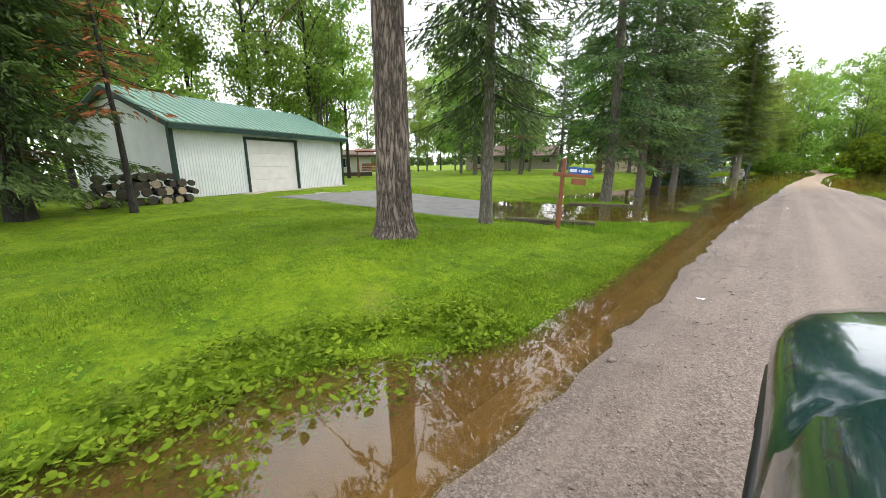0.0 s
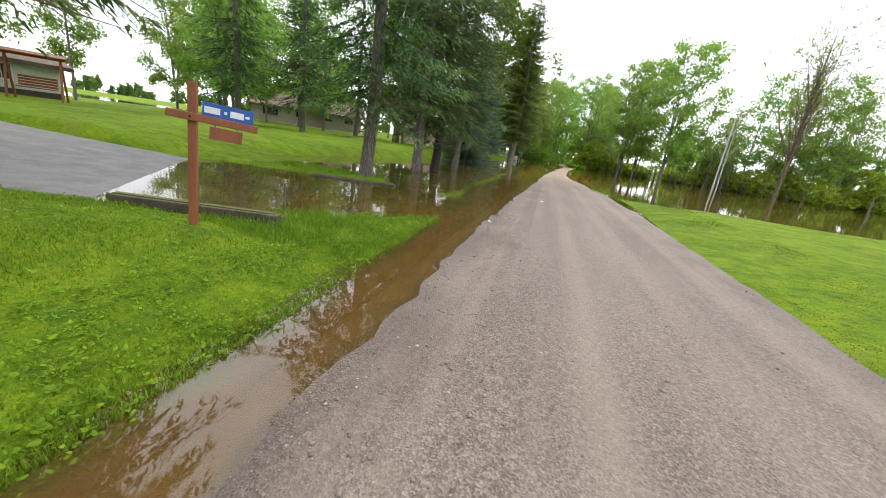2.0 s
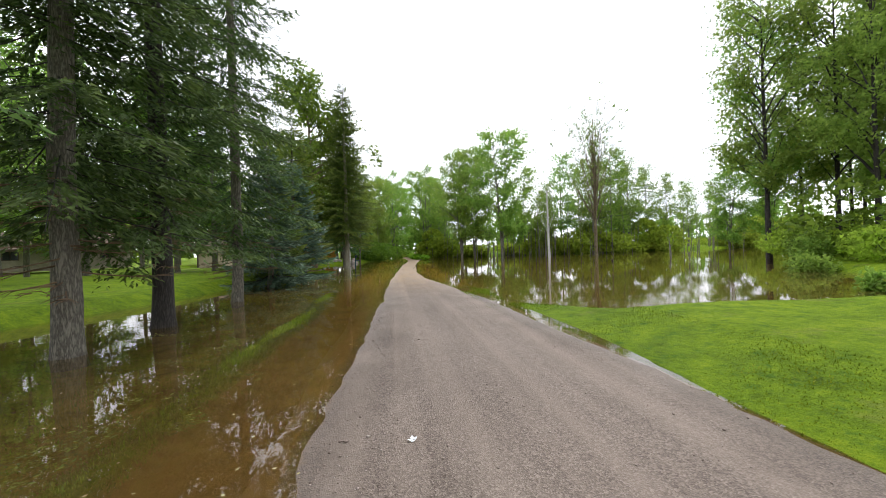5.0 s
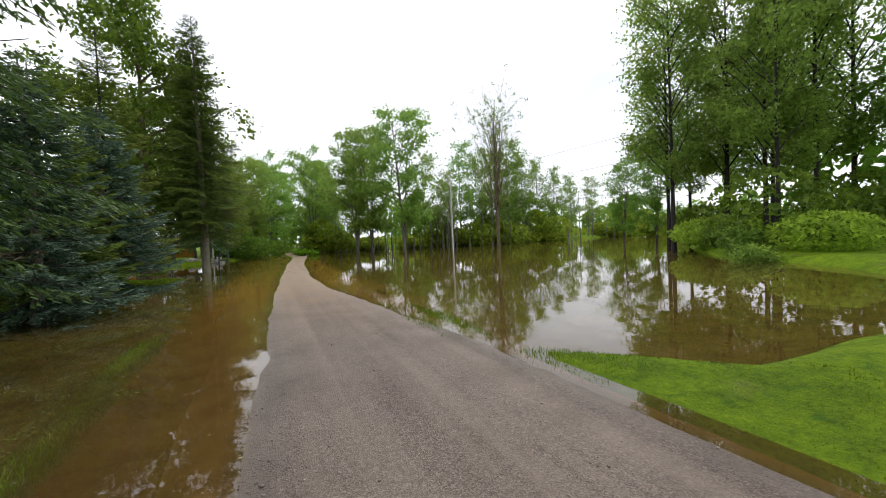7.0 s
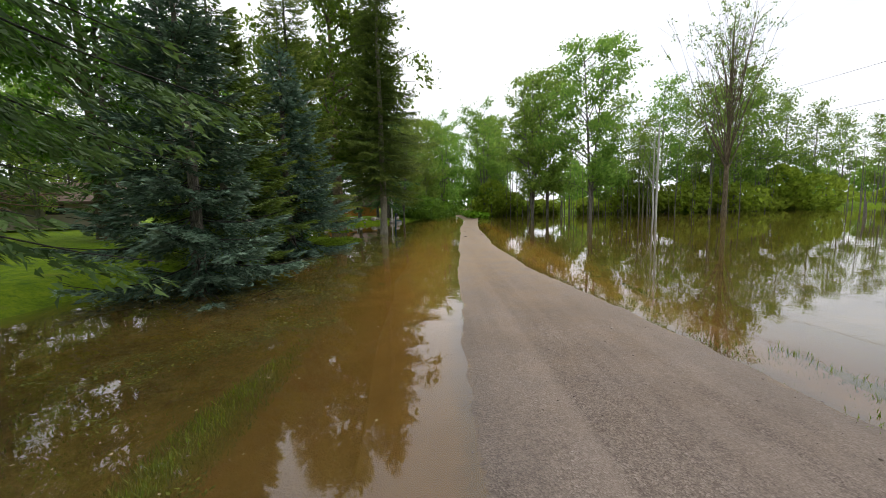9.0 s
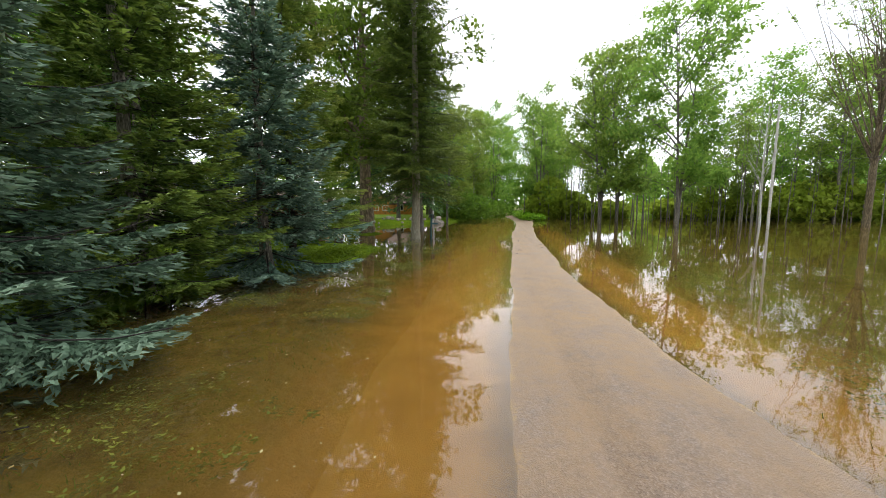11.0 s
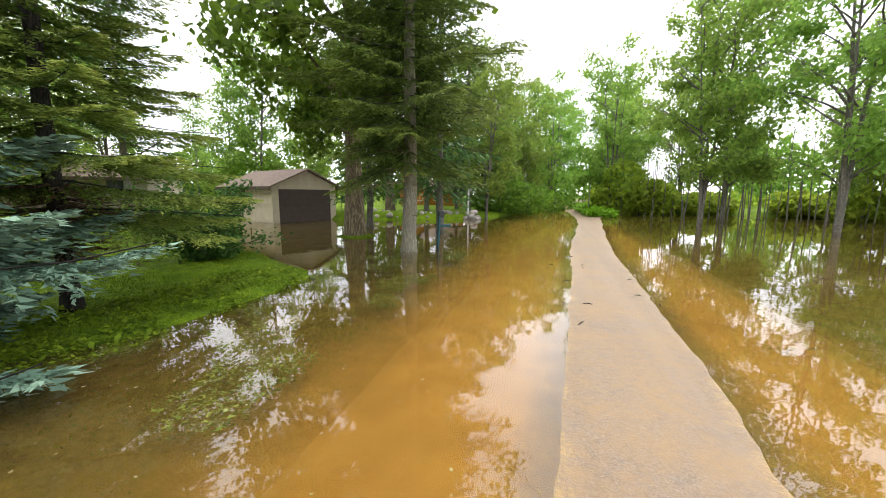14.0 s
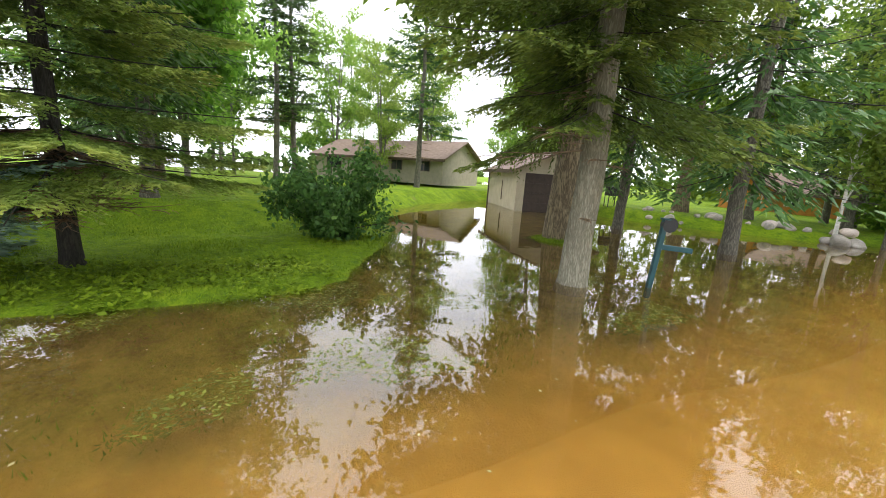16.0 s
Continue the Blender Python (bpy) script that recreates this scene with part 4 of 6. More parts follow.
# ---- the near lawn's trees ----
def pine_with_bare_trunk(at, r, height, seed, label):
    root = thing("pine_tree", pose(*at), label, "tree")
    # furrowed lower trunk: ridges that run up the bark and break into plates
    z = np.concatenate([np.linspace(-0.4, 6.0, 150), np.linspace(6.3, height, 24)])
    th = np.linspace(0, 2 * np.pi, 88, endpoint=False)
    gz, gt = np.meshgrid(z, th, indexing="ij")
    rad = r * (1 - np.clip(gz / height, 0, 1)) ** 0.75 * (1 + 0.42 * np.exp(-np.maximum(gz, 0) / 0.25) * (1 + 0.3 * np.cos(5 * gt))) + 0.012
    cx, cy = np.cos(gt), np.sin(gt)
    ridge = np.abs(waves(cx * 2.6 + 0.05 * gz, cy * 2.6 + gz * 0.30, 0.16, 61)) + 0.5 * np.abs(waves(cx * 3.0 + gz * 0.5, cy * 3.0 - gz * 0.4, 0.13, 62))
    rad = rad * (1 + 0.13 * (np.clip(ridge * 2.0, 0, 1) - 0.6) + 0.02 * waves(gt, gz, 0.2, 63))
    skin_v = np.stack([rad * cx, rad * cy, gz], -1).reshape(-1, 3)
    i, j = np.meshgrid(np.arange(len(z) - 1), np.arange(88), indexing="ij")
    k = (j + 1) % 88
    skin_f = np.stack([i * 88 + j, i * 88 + k, (i + 1) * 88 + k, (i + 1) * 88 + j], -1).reshape(-1, 4)
    arrays("trunk", skin_v, skin_f, PINE_BARK, root, smooth=True)
    limbs, sprays, _ = spruce_parts(height, 3.2, 6.0, seed + 1, spray=0.28, width=0.08, gap=0.5, droop=0.3, fill=1.0)
    arrays("branchwork", *limbs, DARK_BARK, root, smooth=True)
    arrays("crown", *sprays, SPRUCE, root)
    r = np.random.default_rng(seed + 3)
    sticks, s = [], np.linspace(0, 1, 9)
    for a, z0, ln in ((2.6, 3.3, 2.6), (3.4, 4.3, 3.0), (2.2, 5.0, 2.4), (-0.4, 3.9, 1.4), (4.4, 4.8, 2.0)):
        p = np.stack([ln * s * np.cos(a), ln * s * np.sin(a), z0 + ln * (0.12 * s - 0.42 * s ** 2)], 1) + np.cumsum(r.normal(0, 0.03, (9, 3)), 0) * s[:, None]
        sticks.append(tube(p, 0.030 * (1.1 - s), 6))
        for k in (3, 4, 5, 6, 7):
            e = p[k] + np.array([np.cos(a + r.normal(0, 0.9)), np.sin(a + r.normal(0, 0.9)), r.uniform(-0.9, 0.2)]) * r.uniform(0.25, 0.6)
            sticks.append(tube(np.stack([p[k], (p[k] + e) / 2 + r.normal(0, 0.03, 3), e]), [0.012, 0.008, 0.004], 4))
    tagged(arrays("deadwood", *joined(sticks), DEAD, root, "long bare crooked dead limbs"), kind="stuff")
    return root


pine_with_bare_trunk((-4.82, 4.05, 0.36), 0.275, 17, 51, "thick pine with deeply furrowed grey bark on the lawn")
slim = spruce_tree("spruce_tree", (-4.93, 6.85, 0.22), 13, 0.125, 2.3, 2.9, 55, SPRUCE, SPRUCE_BARK, "slim spruce on the lawn with bare knotty lower trunk", 0, "", spray=0.14, width=0.045, gap=0.42, droop=0.7, fill=1.6, dead_low=6)
spruce_tree("spruce_tree", (-11.6, -0.4, 0.4), 14, 0.2, 3.1, 1.3, 61, SPRUCE, DARK_BARK, "dark spruce with bare dead lower branches beside the wood pile", 0, "", spray=0.135, width=0.050, gap=0.38, droop=0.5, fill=1.9, dead_low=24, wood=0.8)
plant(far_spruce, -15.5, -3.0, 120, 0.85)
plant(far_spruce, -18.5, -0.2, 200, 0.9)

# ---- trees round the second garage ----
thin = spruce_tree("spruce_tree", (-6.95, 42.4, 0.0), 12.5, 0.11, 2.45, 1.65, 71, YELLOW, DARK_BARK, "thin yellowing spruce with dead lower branches", 0, "", spray=0.082, width=0.030, gap=0.42, droop=0.16, fill=3.9, fan=0.52, dead_low=110, belly=0.85, thin=0.06, plate=0.75, wood=0.8, ragged=0.3)
lean = spruce_tree("spruce_tree", (-4.12, 49.95, -0.2), 18, 0.225, 3.9, 3.3, 75, SPRUCE_LIGHT, PALE_BARK, "big spruce with a pale flared trunk standing in flood water", 60, "", spray=0.105, width=0.040, gap=0.36, droop=0.46, fill=2.6, thin=0.06, ragged=0.40, plate=0.5, belly=0.22, wood=0.7, fan=0.42, dead_low=12)
for sx, sy, rz, sc in ((-5.2, 57.5, 190, 0.9), (-9.6, 68.6, 40, 0.85), (-6.6, 71.5, 280, 0.9)):
    plant(far_spruce, sx, sy, rz, sc * 1.1, "big spruce with drooping dark branches standing in flood water")
for i, (sx, sy) in enumerate(((-5.0, 79.0), (-4.5, 86.0), (-6.5, 92.0), (-8.5, 75.0), (-3.8, 99.0), (-9.0, 84.0))):
    plant(far_spruce, sx, sy, 70 * i, 0.85 + 0.07 * (i % 3))

oak = leafy_tree("oak_tree", (-7.95, 53.35, 0.0), 20, 0.40, 6.4, 4.5, 81, LEAF, OAK_BARK, "big oak with furrowed yellow-brown bark on a small grass mound", leaves=21000, leaf=0.31, boughs=34, clump=0.42)

plant(oak, -12.0, 66.5, 130, 0.85)
plant(oak, -15.5, 42.0, 250, 0.72, "big leafy oak on the lawn behind the spruces")

# ---- broad-leaved trees: built once, then copied ----
WOOD = "trees standing in the flood"
elm = leafy_tree("maple_tree", (15.1, 63.0, -0.3), 18.5, 0.20, 4.5, 2.6, 91, LEAF_LIGHT, SPRUCE_BARK, "broad-leaved tree with a full green crown standing in flood water", 0, WOOD, leaves=9500, leaf=0.30, boughs=15, stems=3, clump=0.40, up=0.95, simple=True)
poplar = leafy_tree("poplar_tree", (23.0, 75.5, -0.3), 15, 0.12, 2.5, 3.0, 95, LEAF_LIGHT, GREY_BARK, "slender light green tree standing in flood water", 0, WOOD, leaves=4200, leaf=0.27, boughs=30, up=1.0, clump=0.42, simple=True)
slim_dark = leafy_tree("alder_tree", (27.3, 37.2, 0.0), 20, 0.15, 3.3, 4.6, 99, LEAF_LIGHT, DARK_BARK, "tall slim dark-trunked tree at the water's edge", 0, WOOD, leaves=8200, leaf=0.22, boughs=28, clump=0.42, up=1.5, simple=True)
rng = random.Random(5)
for sx, sy, sc in ((33.5, 46.5, 0.5), (36.5, 45.0, 0.6), (-4.4, 68.0, 0.62), (-4.0, 72.5, 0.5), (-7.0, 74.0, 0.8), (10.4, 67.9, 0.92), (13.3, 72.0, 0.95), (6.4, 80.5, 0.85), (15.0, 88.0, 0.95), (-4.2, 80.0, 0.7), (-2.6, 80.0, 0.5), (-2.6, 90.0, 0.9), (0.6, 99.0, 1.0), (10.6, 101.0, 1.0), (1.6, 112.0, 1.05), (12.0, 116.0, 1.1), (4.0, 132.0, 1.15)):
    plant(elm, sx, sy, rng.uniform(0, 360), sc)
for sx, sy, sc in ((24.6, 70.5, 0.7), (33.2, 71.0, 1.05), (37.0, 72.0, 1.15), (30.0, 76.0, 1.1), (40.5, 72.5, 1.05), (26.5, 75.0, 0.8), (45.0, 74.0, 0.95), (49.0, 74.0, 0.85), (10.0, 90.0, 0.9),
                   (8.0, 88.0, 0.8), (38.0, 77.0, 1.05), (55.0, 76.0, 0.8), (34.5, 78.0, 1.05), (43.0, 79.0, 0.95), (19.8, 72.0, 0.6), (62.0, 77.0, 0.8)):
    plant(poplar, sx, sy, rng.uniform(0, 360), sc)
for sx, sy, sc in ((28.6, 38.4, 1.0), (30.8, 35.4, 1.05), (33.0, 33.6, 0.95), (31.8, 30.8, 1.05), (34.8, 30.0, 1.1), (35.6, 26.6, 1.0), (33.0, 39.4, 0.9), (38.5, 34.0, 1.0), (29.5, 24.5, 0.9), (40.0, 40.0, 0.9), (26.6, 30.6, 0.85), (29.8, 32.6, 0.95), (36.5, 38.5, 0.8)):
    plant(slim_dark, sx, sy, rng.uniform(0, 360), sc)

# tall dark-trunked trees behind the first garage and behind the brown-roofed house
turns = random.Random(8)
for sx, sy, sc in ((-24.5, 9.6, 0.85), (-26.5, 5.0, 0.9), (-23.0, 12.6, 0.8), (-29.0, 7.6, 0.95), (-25.5, 1.2, 0.9), (-28.0, 12.5, 0.95), (-25.0, 16.5, 0.8), (-54.0, 58.0, 1.0), (-46.0, 66.0, 1.1)):
    plant(slim_dark, sx, sy, turns.uniform(0, 360), sc, "tall slim dark-trunked tree on the lawn behind a building", "trees behind the buildings")
house_pine = spruce_tree("pine_tree", (-25.5, 56.1, 0.45), 17, 0.20, 3.4, 4.6, 131, SPRUCE, SPRUCE_BARK, "tall pine with a bare trunk and open crown before the house", 30, "pines before the house", spray=0.26, width=0.09, gap=0.60, droop=0.08, fill=1.1, fan=0.5, thin=0.20, ragged=0.6, belly=0.7, plate=0.3, dead_low=18)
for sx, sy, rz, sc in ((-30.0, 46.8, 120, 1.05), (-31.5, 48.2, 250, 1.0)):
    plant(house_pine, sx, sy, rz, sc)

# trees between the houses and the lake
for sx, sy, sc in ((-24, 14, 0.75), (-25, 30, 0.8), (-30, 36, 0.75), (-38, 28, 0.8), (-44, 42, 0.8), (-22, 70, 0.8), (-40, 74, 0.8), (-28, 82, 0.85), (-24.0, 42.0, 0.85), (-33.0, 55.8, 0.6), (-50.0, 50.0, 0.9), (-36.0, 43.0, 0.8), (-47.0, 54.5, 0.95), (-27.0, 66.0, 0.8), (-36.0, 62.0, 0.8),
                   (-28, 2, 0.8), (-32, -4, 0.8), (-22, -7, 0.85), (-14, 88, 0.85), (-34, 20, 0.8), (-33, 44, 0.8), (-24, 66, 0.8), (-46, 60, 0.9), (-20, 2, 0.85)):
    plant(elm if rng.random() < 0.6 else poplar, sx, sy, rng.uniform(0, 360), sc)
for sx, sy, sc in ((-18.0, 30.0, 0.85), (-19.0, 40.0, 0.9), (-14.5, 41.5, 0.75), (-9.8, 58.5, 0.95), (-12.5, 42.4, 0.85)):
    plant(far_spruce, sx, sy, rng.uniform(0, 360), sc)


def far_wood(name, line, depth, height, count, seed, label, leaf=1.2, material=None):
    """A far belt of wood along a line: many leaf clumps over uneven crowns, one object."""
    r = np.random.default_rng(seed)
    line = np.array(line, float)
    seg = np.linalg.norm(np.diff(line, axis=0), axis=1)
    total = seg.sum()
    crowns = int(total / 4.0)
    s = r.uniform(0, total, crowns)
    cum = np.concatenate([[0], np.cumsum(seg)])
    cx, cy = np.interp(s, cum, line[:, 0]), np.interp(s, cum, line[:, 1])
    cx, cy = cx + r.normal(0, depth, crowns), cy + r.normal(0, depth, crowns)
    ch, cw = height * r.uniform(0.55, 1.1, crowns), r.uniform(1.8, 3.6, crowns)
    k = r.integers(0, crowns, count)
    a, e = r.uniform(0, 6.3, count), r.uniform(0, 1, count)
    prof = np.sqrt(np.clip(1 - (2 * e - 0.9) ** 2 * 0.85, 0.05, 1)) * r.uniform(0.55, 1.05, count)
    base = np.maximum(land(cx, cy), 0)
    p = np.stack([cx[k] + cw[k] * prof * np.cos(a), cy[k] + cw[k] * prof * np.sin(a), base[k] + ch[k] * (0.04 + 0.96 * e)], 1)
    w = unit(r.normal(size=(count, 3)))
    ln = leaf * r.uniform(0.5, 1.3, count)
    ob = arrays(name, *needles_of(p, w, crosswise(w, r), ln, ln * 0.9), material or FARWOOD)
    return tagged(ob, label, "woods", kind="stuff")


far_wood("far_woods", [(7, 84), (10, 79), (18, 76), (24, 73.5), (30, 73), (44, 73.5), (60, 74), (95, 73), (140, 60)], 1.5, 4.8, 34000, 7, "light green brushwood along the far shore", 0.50, BRUSH)
far_wood("far_woods", [(7, 84.5), (10, 86.5), (18, 80.5), (30, 73.4), (50, 73), (90, 72.6)], 0.8, 2.6, 22000, 37, "light green brush at the flood's far edge", 0.42, BRUSH)
far_wood("far_woods", [(16.5, 20.5), (18.6, 23.2), (20.8, 26.0), (22.6, 29.5), (25.5, 32.5), (29.5, 36), (34, 39.5), (42, 43)], 0.8, 2.0, 15000, 38, "yellow-green brush along the water under the trees", 0.20, BRUSH)
far_wood("far_woods", [(24, 22), (27, 28), (33, 34), (42, 38)], 2.5, 4.0, 7000, 39, "dark green undergrowth among the trees by the water", 0.30, LEAF)
far_wood("far_woods", [(8, 96), (18, 88), (34, 82), (60, 84), (90, 82)], 5.0, 1.8, 8000, 27, "low light green brushwood under the far trees", 0.45, BRUSH)
far_wood("far_woods", [(6, 112), (14, 104), (30, 100), (60, 98), (100, 90), (140, 66)], 4.0, 10, 14000, 17, "young green wood behind the far shore", 0.8, LEAF_LIGHT)
far_wood("far_woods", [(-5.2, 68.5), (-3.6, 72), (-2.4, 77), (-0.6, 83)], 0.7, 3.2, 7000, 18, "green bushes along the far road", 0.26, LEAF)
far_wood("far_woods", [(-4.5, 88), (-4.5, 120), (1, 160), (12, 210)], 1.6, 12, 10000, 8, "green trees closing over the road", 0.55, LEAF)
far_wood("far_woods", [(9.5, 98), (12, 130), (20, 160), (32, 210)], 1.8, 11, 10000, 9, "light green trees closing over the road", 0.55, LEAF_LIGHT)
far_wood("far_woods", [(-10, 92), (-30, 98), (-60, 106), (-90, 120)], 4.0, 14, 10000, 10, "dark green wood behind the houses", 0.8, LEAF)
far_wood("far_woods", [(-16, -12), (-40, -18), (-66, -8), (-60, 6)], 3.5, 14, 10000, 14, "dark green wood behind the first garage", 0.7, LEAF)
far_wood("far_woods", [(36, 40), (44, 30), (60, 10), (40, -30), (0, -45), (-20, -40)], 5.0, 13, 8000, 15, "green wood round the road behind", 0.9, LEAF)
far_wood("far_shore", [(-330, -160), (-380, 40), (-360, 240), (-240, 380), (-60, 420)], 10, 9, 9000, 16, "low wooded shore across the lake", 4.0)


def saplings(name, line, depth, count, seed, label, tall=(6.0, 12.0)):
    """Crowded thin stems along a line, each with a few upright twigs and sparse leaves; one object of stems, one of leaves."""
    r = np.random.default_rng(seed)
    line = np.array(line, float)
    cum = np.concatenate([[0], np.cumsum(np.linalg.norm(np.diff(line, axis=0), axis=1))])
    s = r.uniform(0, cum[-1], count)
    x = np.interp(s, cum, line[:, 0]) + r.normal(0, depth, count)
    y = np.interp(s, cum, line[:, 1]) + r.normal(0, depth, count)
    base, stems, tips = land(x, y), [], []
    for i in range(count):
        h, lean, a = r.uniform(*tall), r.normal(0, 0.05), r.uniform(0, 6.3)
        u = np.linspace(0, 1, 5)
        p = np.stack([x[i] + lean * h * u * np.cos(a), y[i] + lean * h * u * np.sin(a), base[i] - 0.3 + h * u], 1) + np.cumsum(r.normal(0, 0.05, (5, 3)), 0) * [1, 1, 0]
        stems.append(tube(p, 0.055 * r.uniform(0.6, 1.4) * (1.08 - u), 4))
        for _ in range(5):
            q = p[2] + (p[4] - p[2]) * r.random()
            d = unit(np.append(r.normal(0, 0.6, 2), 0.9)) * r.uniform(0.5, 1.3)
            stems.append(tube(np.stack([q, q + d]), [0.014, 0.005], 3))
            tips += [q + d * 0.5, q + d]
    tips = np.array(tips)
    n = count * 34
    c = tips[r.integers(0, len(tips), n)] + r.normal(0, 0.35, (n, 3))
    w = unit(r.normal(size=(n, 3)))
    ln = 0.26 * r.uniform(0.6, 1.3, n)
    root = tagged(arrays(name, *joined(stems), GREY_BARK), label, "saplings", kind="stuff")
    arrays("crown", *blades(c, w, crosswise(w, r), ln, ln * 0.65, 0.15), LEAF_LIGHT, root)


saplings("saplings", [(7.5, 83), (10, 79), (18, 76), (26, 72.5), (34, 71.5), (48, 72.5), (62, 73.5)], 1.3, 130, 51, "crowded thin saplings along the flood's far edge")
saplings("saplings", [(22, 66), (27, 69.5), (34, 69.5)], 1.2, 14, 52, "thin saplings standing in the flood", (7.0, 13.0))

# ---- grass, weeds and stones ----
def turf(name, count, xs, ys, seed, label, tall=0.06, wide=0.012, lowest=-0.02, highest=9.0, material=None, thicker=None):
    """Blades of grass rooted on the land inside a stretch, thickest near the road."""
    r = np.random.default_rng(seed)
    x, y = r.uniform(*xs, count * 2), r.uniform(*ys, count * 2)
    if thicker:
        x = np.where(r.random(len(x)) < 0.75, thicker - (thicker - xs[0]) * r.random(len(x)) ** 1.9, x)
    h = land(x, y)
    ok = (h > lowest) & (h < highest)
    x, y, h = x[ok][:count], y[ok][:count], h[ok][:count]
    n = len(x)
    patch = 0.7 + 0.5 * waves(x, y, 0.5, seed)
    w = unit(np.stack([r.normal(0, 0.45, n), r.normal(0, 0.45, n), np.ones(n)], 1))
    ln = tall * r.uniform(0.5, 1.3, n) * np.clip(patch, 0.4, 1.4)
    v, f = blades(np.stack([x, y, h - 0.008], 1), w, crosswise(w, r), ln, wide * r.uniform(0.6, 1.5, n), 0.1)
    v = v.reshape(-1, 4, 3)[:, [1, 2, 3]]
    v[:, [0, 2], :2] += (np.stack([x, y], 1)[:, None] - v[:, [0, 2], :2].mean(1, keepdims=True)) * 0.9
    v[:, [0, 2], 2] = (h - 0.008)[:, None]
    return tagged(arrays(name, v.reshape(-1, 3), np.arange(3 * n).reshape(-1, 3), material or GRASS), label, "grass", kind="stuff")


turf("grass", 120000, (-9.5, -1.4), (-1.5, 14.0), 3, "short green lawn grass beside the ditch", 0.055, 0.013, -0.03, thicker=-1.5)
turf("grass", 24000, (-3.0, -1.6), (13.0, 33.0), 4, "drowned grass strip breaking the water", 0.062, 0.010, -0.075, material=DROWNED)
turf("grass", 5000, (-2.7, -1.8), (13.0, 32.0), 44, "green grass tips standing out of the flood", 0.085, 0.010, -0.055)
turf("grass", 22000, (3.2, 5.6), (1.0, 27.5), 5, "green grass on the road bank", 0.035, 0.018, -0.02)
turf("grass", 26000, (-12.0, -4.2), (40.0, 48.5), 6, "short wet grass at the flood's edge", 0.075, 0.016, -0.05)
turf("grass", 9000, (-4.1, -1.6), (8.4, 11.8), 12, "rank grass tuft between ditch and flooded drive", 0.13, 0.016, -0.05)
turf("grass", 6000, (-9.4, -6.4), (51.9, 55.0), 7, "grass tuft round the oak", 0.12, 0.016, -0.05)
turf("grass", 9000, (-8.2, -3.8), (13.8, 16.8), 8, "wet grass round the spruce trunk", 0.11, 0.012, -0.08)
turf("grass", 6000, (2.6, 4.3), (22.5, 37.0), 9, "grass spit breaking the water", 0.12, 0.014, -0.06)

turf("grass", 15000, (-6.5, -2.3), (15.0, 52.0), 10, "drowned grass under the flood water", 0.07, 0.014, -0.30, -0.02)


def weeds(name, count, xs, ys, seed, label, leaf=0.055, lowest=-0.05, highest=0.35, rise=0.10):
    """Low broad-leaved plants: rosettes of a few leaves on short stalks."""
    r = np.random.default_rng(seed)
    x, y = r.uniform(*xs, count * 3), r.uniform(*ys, count * 3)
    h = land(x, y)
    ok = (h > lowest) & (h < highest) & (waves(x, y, 0.25, seed) > -0.6)
    x, y, h = x[ok][:count], y[ok][:count], h[ok][:count]
    k = np.repeat(np.arange(len(x)), 5)
    n = len(k)
    a = r.uniform(0, 6.3, n)
    w = unit(np.stack([np.cos(a), np.sin(a), r.uniform(-0.1, 0.7, n)], 1))
    c = np.stack([x[k], y[k], h[k] + r.uniform(0.02, 1.0, n) * rise], 1) + w * 0.015
    side = unit(np.cross(w, [[0, 0, 1.0]]))
    side = unit(side + 0.35 * r.normal(size=(n, 3)))
    ln = leaf * np.clip(r.lognormal(0, 0.38, n), 0.4, 2.2)
    shape = blades if leaf > 0.2 else ovate
    return tagged(arrays(name, *shape(c, w, side, ln, ln * r.uniform(0.5, 0.85, n), 0.16), WEED), label, "weeds", kind="stuff")


weeds("weeds", 2800, (-2.8, -1.4), (-1.0, 11.4), 3, "broad-leaved weeds along the flooded ditch", 0.022, -0.05, 0.35, 0.06)
weeds("weeds", 3200, (-8.0, -2.2), (-1.0, 8.5), 5, "low clover and plantain in the lawn", 0.021, 0.05, 0.9, 0.035)
weeds("weeds", 1000, (-3.1, -1.6), (-0.8, 2.9), 4, "larger weeds standing in the puddle", 0.045, -0.16, 0.1, 0.17)
weeds("weeds", 1300, (-6.9, -4.6), (38.5, 46.0), 6, "broad-leaved weeds at the water's edge", 0.052, -0.08, 0.3, 0.09)
weeds("weeds", 1500, (3.4, 8.0), (72.0, 95.0), 8, "rank green weeds beside the far road", 0.3, -0.1, 2.0, 0.6)
weeds("weeds", 900, (-5.5, -2.6), (74.0, 100.0), 9, "rank green weeds beside the far road", 0.3, -0.1, 2.0, 0.6)


def pondweed(name, count, xs, ys, seed, label):
    """Drowned weeds and grass tips lying just under or at the surface, in patches."""
    r = np.random.default_rng(seed)
    x, y = r.uniform(*xs, count * 4), r.uniform(*ys, count * 4)
    h = land(x, y)
    ok = (h < -0.05) & (waves(x, y, 0.55, seed) + 0.6 * waves(x, y, 0.18, seed + 1) > 0.45)
    x, y = x[ok][:count], y[ok][:count]
    k = np.repeat(np.arange(len(x)), 4)
    n = len(k)
    a = r.uniform(0, 6.3, n)
    w = unit(np.stack([np.cos(a), np.sin(a), r.normal(0, 0.12, n)], 1))
    c = np.stack([x[k] + r.normal(0, 0.03, n), y[k] + r.normal(0, 0.03, n), r.uniform(-0.02, 0.004, n)], 1)
    ln = 0.05 * r.uniform(0.5, 1.5, n)
    return tagged(arrays(name, *blades(c, w, unit(np.cross(w, [[0, 0, 1.0]])), ln, ln * r.uniform(0.2, 0.5, n), 0.1), DROWNED), label, "weeds", kind="stuff")


